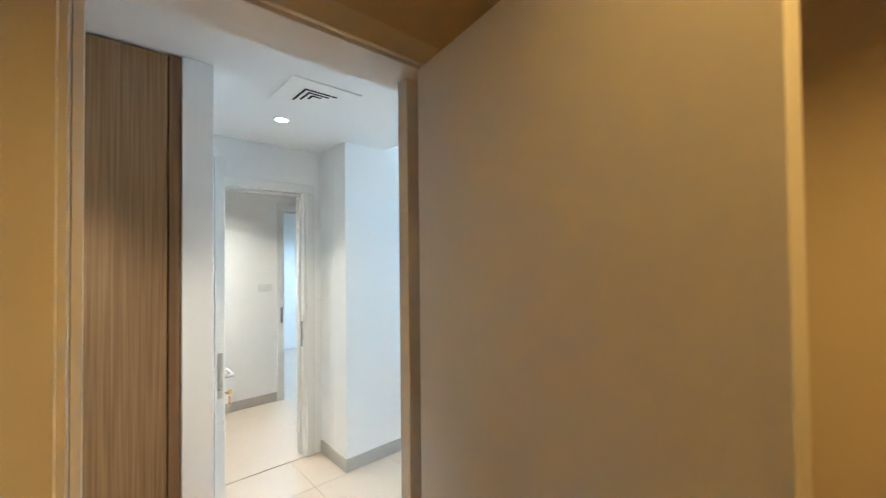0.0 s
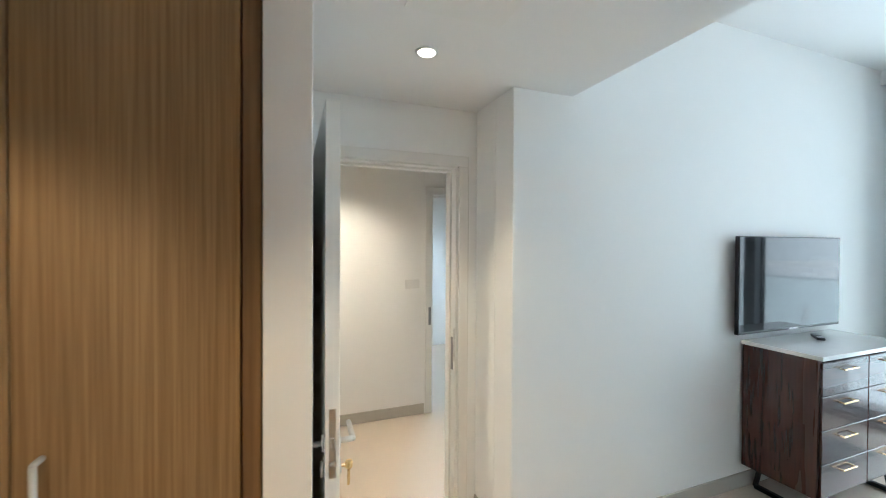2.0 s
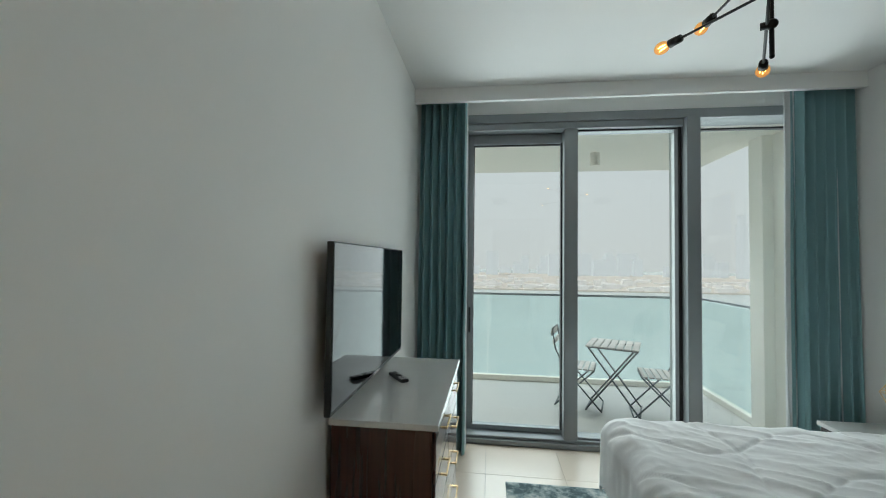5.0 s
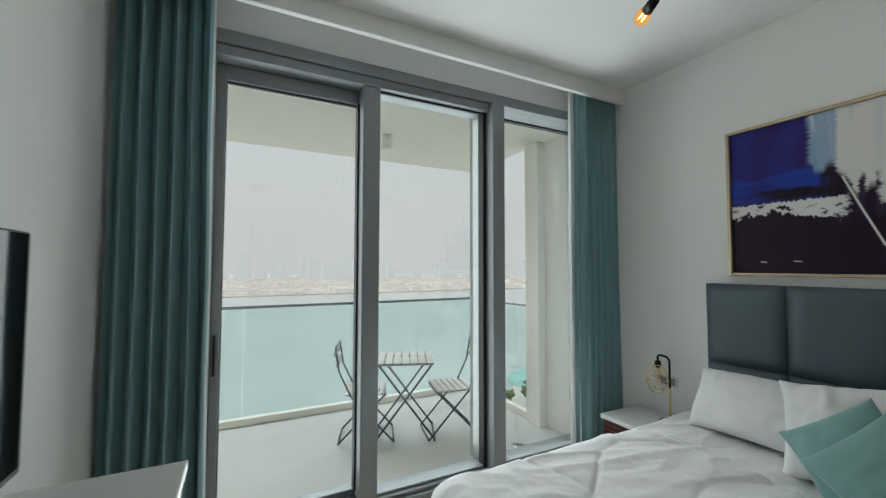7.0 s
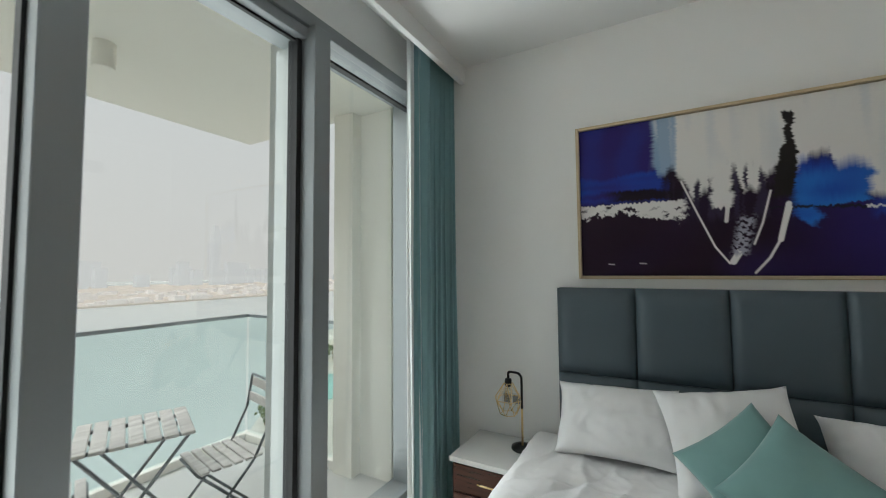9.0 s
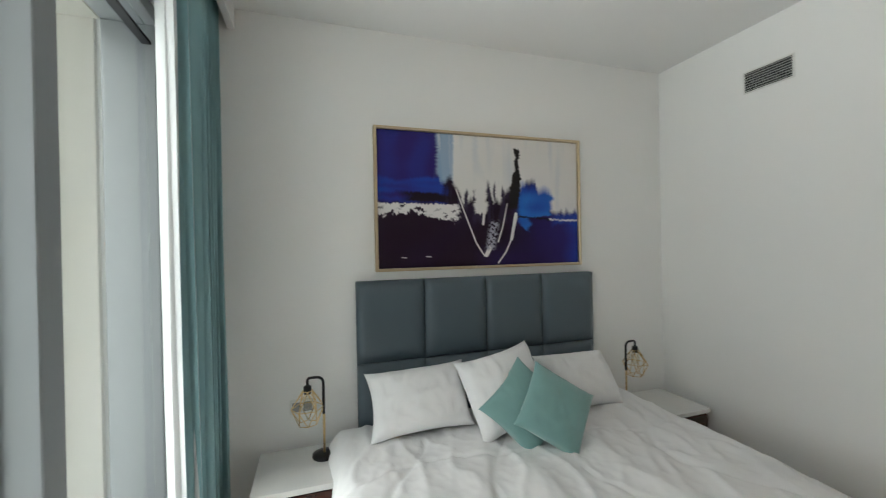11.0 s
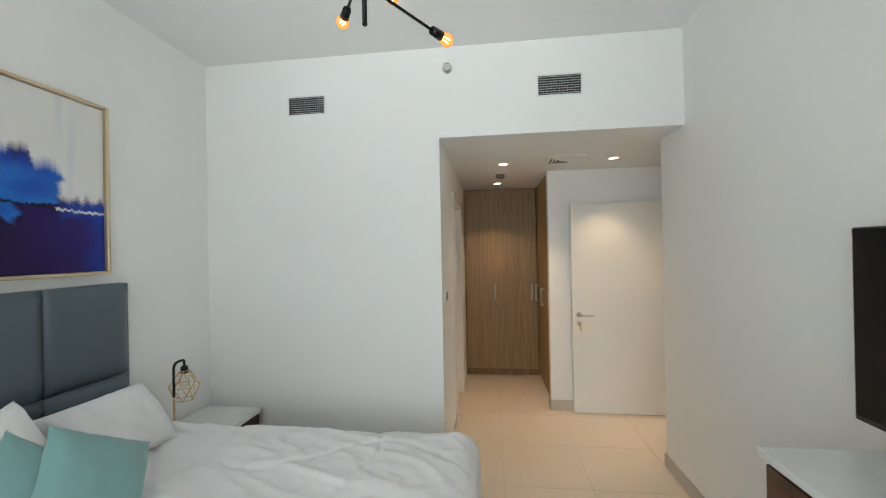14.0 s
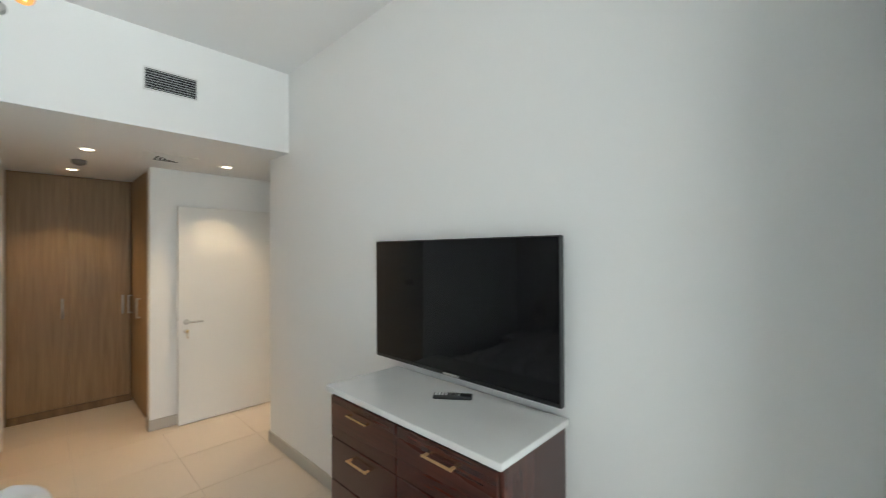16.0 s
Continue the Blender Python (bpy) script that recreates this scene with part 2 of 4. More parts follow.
def part(name, bm, material, parent, label="", smooth=False):
    """Links bm, given in world places, as one mesh under a thing or a part."""
    bm.transform(where(parent).inverted())
    ob = new(name, mesh(name, bm, material, smooth))
    ob.parent = parent
    if label:
        ob["label"] = label
    return ob


def thing(name, at, label, category, group="", kind="", turn=0):
    ob = new(name)
    ob.matrix_basis = pose(*at, 0, 0, turn)
    return tagged(ob, label, category, group, kind)


def single(name, bm, material, label, category="", kind="", smooth=False, group=""):
    return tagged(new(name, mesh(name, bm, material, smooth)), label, category, group, kind)


def structure(name, boxes, material, label, bev=0.0):
    bm = bmesh.new()
    for b in boxes:
        box(bm, *b, bev)
    return single(name, bm, material, label, "", "structure")


B = bmesh.new

# ---- large structure ----
RX, WY, CZ, SZ = 3.42, 3.66, 3.09, 2.45
BZ = 2.97
floor = structure("floor", [(-0.44, RX, -3.1, WY, -0.10, -0.006)], GROUT, "beige porcelain tile floor with thin joints")
structure("floor_hall", [(-4.4, -0.44, -3.1, 2.0, -0.10, 0.0)], TILE, "beige porcelain floor of the hall")
structure("floor_bathroom", [(1.63, 4.3, -3.1, -0.15, -0.0055, 0.002)], TILE, "beige porcelain floor of the bathroom")
structure("wall_tv", [(-0.19, 0.0, -0.37, WY + 0.1, 0, 3.4), (-0.43, -0.19, -0.37, -0.17, 0, 3.4)], PAINT, "smooth white painted wall behind the television", 0.004)
structure("wall_bed", [(RX, RX + 0.2, -0.15, WY + 0.1, 0, 3.4)], PAINT, "smooth white painted wall behind the bed")
structure("wall_back", [(1.63, RX, -0.15, 0.0, 0, 3.4), (0.0, 1.63, -0.15, 0.0, SZ + 0.002, 3.4)], PAINT, "smooth white painted wall over the entry opening")
structure("wall_partition", [(1.63, 1.78, -0.995, -0.15, 0, 2.6), (1.63, 1.78, -3.1, -1.84, 0, 2.6), (1.63, 1.78, -1.84, -0.995, 2.14, 2.6)], PAINT, "white painted partition beside the bathroom")
structure("wall_entry", [(-0.59, -0.43, -0.46, -0.17, 0, 2.7), (-0.59, -0.43, -3.1, -1.345, 0, 2.7), (-0.59, -0.43, -1.345, -0.46, 2.12, 2.7)], PAINT, "white painted wall with the entry door opening")
structure("wall_stub", [(-0.428, 0.690, -1.495, -1.376, 0, SZ - 0.002)], PAINT, "white painted stub wall beside the wardrobe", 0.003)
structure("wall_wardrobe_back", [(-0.428, 1.628, -3.1, -2.98, 0, SZ - 0.002)], PAINT, "white painted wall behind the wardrobes")
structure("ceiling", [(0.0, RX, 0.0, 3.11, CZ, 3.4)], CEIL, "smooth white painted ceiling of the bedroom")
structure("ceiling_entry", [(-0.59, 1.78, -3.1, -0.15, SZ, 2.7), (0.0, 1.63, -0.15, -0.001, SZ, SZ + 0.002)], CEIL, "lowered white painted ceiling of the entry")
structure("bulkhead", [(0.0, RX, 3.11, 3.15, BZ, 3.4)], CEIL, "white pelmet over the curtains", 0.003)
structure("ceiling_curtain_recess", [(0.0, RX, 3.15, WY, 3.32, 3.4)], CEIL, "white curtain recess")
structure("wall_window", [(0.0, RX, 3.50, WY, 2.985, 3.32), (0.0, 0.36, 3.50, WY, 0.0, 2.985)], PAINT, "white painted wall round the window")
structure("wall_bathroom", [(1.78, 4.3, -0.35, -0.151, 0, 2.6), (4.3, 4.45, -3.1, -0.15, 0, 2.6), (1.63, 4.45, -3.25, -3.1, 0, 2.6), (1.7805, 1.786, -1.0, -0.35, 0, 2.45), (1.7805, 1.786, -3.1, -1.85, 0, 2.45), (1.7805, 1.786, -1.85, -1.0, 2.17, 2.45)], BATHP, "warm beige bathroom wall")
structure("ceiling_bathroom", [(1.78, 4.3, -3.1, -0.35, 2.46, 2.6)], BATHP, "bathroom ceiling lit by warm lamps")
structure("wall_hall", [(-2.0, -1.85, -3.1, -0.18, 0, 2.6), (-2.0, -1.85, -0.18, 2.0, 2.14, 2.6), (-4.4, -0.19, 2.0, 2.15, 0, 2.6), (-4.4, -4.25, -3.1, 2.0, 0, 2.6), (-4.4, -0.43, -3.25, -3.1, 0, 2.6), (-2.0, -1.85, 0.72, 2.0, 0, 2.14)], PAINT, "white painted wall of the hall")
structure("ceiling_hall", [(-4.4, -0.59, -3.1, 2.0, SZ, 2.6), (-0.59, -0.19, -0.17, 2.0, SZ, 2.6)], CEIL, "white painted ceiling of the hall")


def skirting(boxes):
    structure("baseboard", boxes, SKIRT, "greige tile skirting along the wall", 0.003)


skirting([(0.0, 0.012, -0.37, 3.5, 0, 0.10), (-0.42, 0.012, -0.382, -0.37, 0, 0.10)])
skirting([(RX - 0.012, RX, 0.0, 3.5, 0, 0.10)])
skirting([(1.618, RX, 0.0, 0.012, 0, 0.10), (1.618, 1.63, -0.955, 0.0, 0, 0.10)])
skirting([(-0.426, 0.702, -1.376, -1.364, 0, 0.10), (0.690, 0.702, -1.495, -1.364, 0, 0.10)])
skirting([(-1.85, -1.838, -3.1, -0.24, 0, 0.10)])


# ---- doors ----
def frame_of(name, x, y0, y1, top, side, w, label):
    """A casing on one face of a wall across x. side: +1 or -1."""
    d = thing(name, (x, (y0 + y1) / 2, 0), label, "door frame", kind="structure")
    a, b = sorted((x, x + side * 0.014))
    for q0, q1 in ((y0 - w, y0), (y1, y1 + w)):
        bm = B()
        box(bm, a, b, q0, q1, 0, top, 0.003)
        part("casing", bm, DOORW, d)
    bm = B()
    box(bm, a, b, y0 - w, y1 + w, top, top + w, 0.003)
    part("casing_head", bm, DOORW, d)
    return d


def lining(d, x0, x1, y0, y1, top, t=0.03, stop=None):
    for q0, q1 in ((y0, y0 + t), (y1 - t, y1)):
        bm = B()
        box(bm, x0, x1, q0, q1, 0, top, 0.002)
        part("jamb", bm, DOORW, d)
    bm = B()
    box(bm, x0, x1, y0 + t, y1 - t, top - t, top, 0.002)
    part("head", bm, DOORW, d)
    if stop:
        for q0, q1 in ((y0 + t, y0 + t + 0.014), (y1 - t - 0.014, y1 - t)):
            bm = B()
            box(bm, stop, stop + 0.045, q0, q1, 0, top - t, 0.002)
            part("stop", bm, DOORW, d)
        bm = B()
        box(bm, stop, stop + 0.045, y0 + t + 0.014, y1 - t - 0.014, top - t - 0.014, top - t, 0.002)
        part("stop", bm, DOORW, d)


def lever(parent, x, z, y, side, toward):
    """Lever handle with lock plate on a leaf's face at y; side: the way the face looks."""
    bm = B()
    rod(bm, (x, y, z), (x, y + side * 0.008, z), 0.026, seg=20)
    part("rose", bm, STEEL, parent, "round brushed steel rose", True)
    bm = B()
    tube(bm, [(x, y, z), (x, y + side * 0.05, z), (x + toward * 0.13, y + side * 0.052, z)], 0.0095)
    part("lever", bm, STEEL, parent, "brushed steel lever handle", True)
    bm = B()
    rod(bm, (x, y, z - 0.085), (x, y + side * 0.010, z - 0.085), 0.024, seg=20)
    part("cylinder_rose", bm, STEEL, parent, "", True)


def leaf(name, hinge, turn, width, height, label, flaps=True):
    """A leaf built along +x from its hinge and then turned."""
    d = new(name)
    tagged(d, label, "door", kind="structure")
    bm = B()
    box(bm, 0.003, width, -0.045, 0, 0.008, height, 0.002)
    part("panel", bm, DOORW, d)
    bm = B()
    box(bm, width, width + 0.0012, -0.034, -0.011, 0.90, 1.12)
    part("lock_plate", bm, STEEL, d, "steel lock plate on the door edge")
    bm = B()
    box(bm, width + 0.001, width + 0.009, -0.028, -0.016, 1.0, 1.03, 0.002)
    part("latch", bm, STEEL, d)
    lever(d, width - 0.065, 0.985, 0, 1, -1)
    lever(d, width - 0.065, 0.985, -0.045, -1, -1)
    for z in (0.25, 1.13, 1.92):
        bm = B()
        rod(bm, (0, 0.002, z - 0.05), (0, 0.002, z + 0.05), 0.008)
        box(bm, -0.002, 0.03, -0.002, 0.0012, z - 0.05, z + 0.05)
        part("hinge", bm, STEEL, d, "steel door hinge")
        if not flaps:
            continue
        bm = B()
        box(bm, -0.012, 0.03, -0.052, -0.0455, z - 0.05, z + 0.05, 0.001)
        part("hinge_flap", bm, STEELD, d, "dull steel hinge flap")
    d.matrix_basis = pose(*hinge, 0, 0, turn)
    return d


df = frame_of("door_frame_1", -0.43, -1.295, -0.49, 2.11, 1, 0.062, "white lacquered casing of the entry door")
lining(df, -0.592, -0.432, -1.318, -0.488, 2.12, 0.02, -0.54)
bm = B()
box(bm, -0.452, -0.436, -0.510, -0.507, 0.93, 1.13)
part("strike_plate", bm, STEEL, df, "steel strike plate")
bm = B()
box(bm, -0.490, -0.464, -0.5125, -0.507, 0.87, 1.07, 0.001)
part("strike_plate", bm, STEELD, df, "grey steel strike plate")
door = leaf("door_1", (-0.405, -1.285, 0), 0.0, 0.89, 2.09, "white lacquered bedroom door standing wide open")
bm = B()
kx, ky, kz = 0.420, -1.278, 0.90
rod(bm, (kx, ky - 0.02, kz), (kx, ky + 0.03, kz), 0.006)
lathe(bm, (kx, ky + 0.03, kz - 0.012), [(0.011, 0), (0.013, 0.003), (0.013, 0.02), (0.011, 0.024)], 14)
for k in range(3):
    box(bm, kx - 0.008 + 0.006 * k, kx - 0.006 + 0.006 * k, ky + 0.025, ky + 0.033, kz - 0.075 + 0.008 * k, kz - 0.02)
single("key_bunch", bm, BRASS, "bunch of brass keys hanging in the door lock", "keys")

bf = frame_of("door_frame_2", 1.63, -1.82, -1.0, 2.13, -1, 0.07, "white lacquered casing of the bathroom door")
lining(bf, 1.628, 1.787, -1.828, -1.012, 2.14, 0.02)
for q0, q1 in ((-1.082, -1.033), (-1.807, -1.79)):
    bm = B()
    box(bm, 1.68, 1.725, q0, q1, 0, 2.119, 0.002)
    part("stop", bm, DOORW, bf)
fb = frame_of("door_frame_3", 1.787, -1.82, -1.01, 2.13, 1, 0.07, "casing on the bathroom side of the door")
leaf("door_2", (1.805, -1.055, 0), -9.5, 0.81, 2.11, "white bathroom door standing open inwards", False)
hf = frame_of("door_frame_4", -1.85, -0.16, 0.70, 2.13, 1, 0.07, "white casing of a door across the hall")
lining(hf, -2.002, -1.848, -0.18, 0.72, 2.14, 0.02, -1.95)
bm = B()
box(bm, -1.836, -1.834, -0.20, -0.175, 0.86, 1.03)
part("strike_plate", bm, STEELD, hf)

# ---- wardrobes in the entry ----
def wardrobe_doors(w, spans, face, axis, z0, z1):
    for s0, s1, hpos in spans:
        bm = B()
        if axis == "y":
            box(bm, s0 + 0.0015, s1 - 0.0015, face - 0.02, face, z0, z1, 0.0015)
        else:
            box(bm, face - 0.02, face, s0 + 0.0015, s1 - 0.0015, z0, z1, 0.0015)
        dr = part("door", bm, WARD, w)
        bm = B()
        if axis == "y":
            tube(bm, [(hpos, face, 0.99), (hpos, face + 0.032, 0.99), (hpos, face + 0.032, 1.18), (hpos, face, 1.18)], 0.007)
        else:
            tube(bm, [(face, hpos, 0.99), (face + 0.032, hpos, 0.99), (face + 0.032, hpos, 1.18), (face, hpos, 1.18)], 0.007)
        part("handle", bm, ALU_L, dr, "slim pale metal bow handle", True)


wa = thing("wardrobe", (1.13, -2.72, 0), "built-in taupe wood-grain wardrobe closing the end of the entry", "wardrobe")
bm = B()
box(bm, 0.664, 1.626, -2.975, -2.49, 0.06, SZ - 0.004)
part("body", bm, WARDS, wa)
bm = B()
box(bm, 0.664, 1.626, -2.95, -2.475, 0, 0.075, 0.002)
part("plinth", bm, WARDS, wa)
wardrobe_doors(wa, [(0.695, 1.183, 0.758), (1.183, 1.624, 1.235)], -2.47, "y", 0.08, SZ - 0.012)
wb = thing("wardrobe", (0.35, -2.05, 0), "built-in taupe wood-grain wardrobe beside the stub wall", "wardrobe")
bm = B()
box(bm, -0.424, 0.650, -2.975, -1.500, 0.06, SZ - 0.004)
part("body", bm, WARDS, wb)
bm = B()
box(bm, 0.10, 0.660, -2.47, -1.51, 0, 0.06, 0.002)
part("plinth", bm, WARDS, wb)
bm = B()
box(bm, 0.651, 0.684, -1.540, -1.498, 0, SZ - 0.004, 0.002)
part("side_panel", bm, WARDS, wb, "darker brown edge panel")
wardrobe_doors(wb, [(-1.975, -1.543, -1.923), (-2.468, -1.975, -2.41)], 0.678, "x", 0.065, SZ - 0.008)

# ---- window ----
wd = thing("window_1", (1.9, 3.58, 0), "grey aluminium floor-to-ceiling sliding window with three panes", "window", kind="structure")


def bar(name, *b, m=ALU, bev=0.004):
    bm = B()
    box(bm, *b, bev)
    return part(name, bm, m, wd)


bar("head", 0.36, RX, 3.47, 3.72, 2.905, 2.985)
bar("head_track", 0.36, 2.33, 3.49, 3.70, 2.845, 2.905)
bar("sill", 0.36, RX, 3.47, 3.74, 0.0, 0.045)
bar("sill_track", 0.36, 2.33, 3.50, 3.70, 0.045, 0.07)
bar("jamb", 0.36, 0.43, 3.48, 3.72, 0.045, 2.905)
bar("jamb", 3.36, RX, 3.48, 3.72, 0.045, 2.905)
bar("mullion", 2.305, 2.415, 3.43, 3.60, 0.045, 2.905)
bar("mullion_cover", 2.315, 2.445, 3.602, 3.80, 0.045, 2.905, m=ALU_L)
for k in range(9):
    bm = B()
    ball(bm, (2.314, 3.66, 0.35 + 0.3 * k), 0.006, 0.5, 1, 1, 10, 6)
    part("screw", bm, ALU_L, wd, "", True)
# sliding leaf
bar("stile", 0.43, 0.482, 3.62, 3.69, 0.07, 2.845)
bar("stile", 1.30, 1.42, 3.50, 3.69, 0.07, 2.845)
bar("leaf_rail", 0.482, 1.30, 3.62, 3.69, 2.75, 2.845)
bar("leaf_rail", 0.482, 1.30, 3.62, 3.69, 0.07, 0.115)
bar("gasket", 0.482, 0.488, 3.64, 3.66, 0.115, 2.75, m=GASKET, bev=0)
bar("gasket", 1.288, 1.30, 3.60, 3.66, 0.115, 2.75, m=GASKET, bev=0)
bar("gasket", 0.488, 1.288, 3.64, 3.66, 2.738, 2.75, m=GASKET, bev=0)
bar("gasket", 2.275, 2.304, 3.53, 3.60, 0.07, 2.845, m=GASKET, bev=0)
bar("gasket", 1.42, 2.275, 3.545, 3.565, 2.833, 2.845, m=GASKET, bev=0)
bar("gasket", 2.416, 2.43, 3.50, 3.56, 0.07, 2.905, m=GASKET, bev=0)
bar("blind_bar", 2.43, 3.36, 3.50, 3.54, 2.80, 2.815, m=GASKET, bev=0)
bar("leaf_rail", 1.42, 2.275, 3.53, 3.60, 0.045, 0.09)
bar("leaf_rail", 2.43, 3.36, 3.50, 3.56, 0.045, 0.09)
for b in ((0.486, 1.294, 3.648, 3.654, 0.113, 2.745), (1.425, 2.28, 3.552, 3.558, 0.088, 2.838), (2.43, 3.36, 3.522, 3.528, 0.088, 2.905)):
    bm = B()
    box(bm, *b)
    p = part("pane", bm, GLASS, wd, "clear glass pane")
    p.visible_shadow = False
bm = B()
tube(bm, [(0.455, 3.62, 0.98), (0.455, 3.585, 0.98), (0.455, 3.585, 1.20), (0.455, 3.62, 1.20)], 0.009)
part("handle", bm, BLACKM, wd, "black sliding door pull", True)


# ---- curtains ----
def curtain(name, x0, x1, y, seed, flare, edge, label, turned=False):
    c = thing(name, ((x0 + x1) / 2, y, 0), label, "curtain")
    rng = random.Random(seed)
    nx, nz, n = 170, 26, max(6, round((x1 - x0) / 0.066))
    ph = [rng.uniform(-0.5, 0.5) for _ in range(n + 2)]
    amp = [rng.uniform(0.65, 1.15) for _ in range(n + 2)]

    def at(u, w, off, dep=0.062):
        z = 0.012 + w * 3.25
        k = u * n
        i = int(k)
        f = k - i
        a = amp[i] * (1 - f) + amp[i + 1] * f
        p = ph[i] * (1 - f) + ph[i + 1] * f
        low = 1 - w
        yy = y + dep * a * math.sin(2 * math.pi * k + p * low * 1.6) + 0.02 * low * noise.noise((u * 5, z * 0.8, seed)) + off
        xx = x0 + u * (x1 - x0) + 0.014 * math.sin(4 * math.pi * k + p) * (0.4 + low) + flare * low * (u - 0.5) * 0.6 + 0.01 * noise.noise((u * 3, z, seed + 5))
        return Vector((xx, yy, z))

    for nm, off, m, lab in (("cloth", 0.0, CURT, ""), ("lining", 0.05, LINING, "white lining on the window side")):
        bm = B()
        g = [[bm.verts.new(at(i / nx, j / nz, off, 0.062 if off == 0 else 0.045) - Vector((edge if off else 0, 0, 0))) for i in range(nx + 1)] for j in range(nz + 1)]
        for j in range(nz):
            for i in range(nx):
                bm.faces.new((g[j][i], g[j][i + 1], g[j + 1][i + 1], g[j + 1][i]))
        part(nm, bm, m, c, lab, True)
    if turned:
        bm = B()
        n2 = 14
        g = []
        for j in range(nz + 1):
            p = at(0.0, j / nz, 0.0)
            low = 1 - j / nz
            g.append([bm.verts.new((p.x + (0.19 - 0.03 * low) * k / n2 + 0.008 * math.sin(k * 0.9 + 3 * low), p.y + 0.19 * k / n2, p.z)) for k in range(n2 + 1)])
        for j in range(nz):
            for k in range(n2):
                bm.faces.new((g[j][k], g[j][k + 1], g[j + 1][k + 1], g[j + 1][k]))
        part("turned_edge", bm, LINING, c, "white lining of the turned-back edge", True)
    bm = B()
    rod(bm, (x0, y, 3.275), (x1, y, 3.275), 0.012)
    part("rail", bm, PLASTW, c)
    return c


curtain("curtain", 0.03, 0.435, 3.275, 3, 0.03, -0.008, "teal floor-length curtain drawn back beside the television wall")
curtain("curtain", 2.99, 3.41, 3.235, 8, 0.06, 0.02, "teal floor-length curtain drawn back beside the bed wall", True)


# ---- bed ----
def soft_box(bm, x0, x1, y0, y1, z0, z1, puff, n=10):
    """A flat cushion panel: a rounded front face that looks to -x."""
    g = []
    for j in range(n + 1):
        row = []
        for i in range(n + 1):
            u, v = i / n, j / n
            e = (1 - (2 * u - 1) ** 6) * (1 - (2 * v - 1) ** 6)
            row.append(bm.verts.new((x0 - puff * e ** 0.5, y0 + u * (y1 - y0), z0 + v * (z1 - z0))))
        g.append(row)
    for j in range(n):
        for i in range(n):
            bm.faces.new((g[j][i], g[j][i + 1], g[j + 1][i + 1], g[j + 1][i]))
    rim = [g[0][i] for i in range(n + 1)] + [g[j][n] for j in range(1, n + 1)] + [g[n][i] for i in range(n - 1, -1, -1)] + [g[j][0] for j in range(n - 1, 0, -1)]
    back = [bm.verts.new((x1, v.co.y, v.co.z)) for v in rim]
    for k in range(len(rim)):
        bm.faces.new((rim[k], back[k], back[(k + 1) % len(rim)], rim[(k + 1) % len(rim)]))
    bm.faces.new(back)
    return bm


bed = thing("bed", (2.4, 1.61, 0), "double bed with slate panelled headboard and blue-grey base", "bed")
bm = B()
box(bm, 3.365, 3.405, 0.745, 2.467, 0.04, 1.505, 0.01, 2)
part("headboard", bm, HEADB, bed, "slate faux leather headboard")
hby = [0.745 + k * 1.722 / 4 for k in range(5)]
hbz = [0.10, 0.55, 1.0, 1.505]
for y0, y1 in zip(hby, hby[1:]):
    for z0, z1 in zip(hbz, hbz[1:]):
        bm = B()
        soft_box(bm, 3.345, 3.364, y0 + 0.002, y1 - 0.002, z0 + 0.002, z1 - 0.002, 0.022)
        part("panel", bm, HEADB, bed, "", True)
bm = B()
box(bm, 1.50, 3.34, 0.80, 2.42, 0.06, 0.34, 0.02, 2)
part("base", bm, BEDB, bed, "blue-grey fabric bed base")
for lx in (1.6, 3.2):
    for ly in (0.9, 2.32):
        bm = B()
        rod(bm, (lx, ly, 0), (lx, ly, 0.07), 0.025)
        part("leg", bm, BLACKM, bed)
bm = B()
box(bm, 1.50, 3.335, 0.79, 2.43, 0.342, 0.575, 0.05, 3)
tagged(single("mattress", bm, LINEN, "white mattress on the bed base", "mattress"))


def fold(p, seed):
    """Long soft folds, two sizes."""
    a = 1 - abs(noise.noise((p[0] * 1.1 + 0.5 * p[1] + seed, p[1] * 3.1, seed))) * 2
    w = noise.noise((p[0] * 1.6, p[1] * 1.6, seed + 3)) * 0.5
    b = 1 - abs(noise.noise((p[0] * 2.4 + w, p[1] * 6.5 + p[0] * 2.0, seed + 7))) * 2.2
    c = 1 - abs(noise.noise((p[0] * 9 + p[1] * 4 + w * 3, p[1] * 12, seed + 9))) * 2
    d = 1 - abs(noise.noise((p[0] * 5 - p[1] * 9 + w * 4, p[1] * 16 + p[0] * 9, seed + 13))) * 2.4
    return 0.014 * a + 0.014 * b * abs(b) + 0.0022 * c + 0.004 * max(0.0, d) ** 3


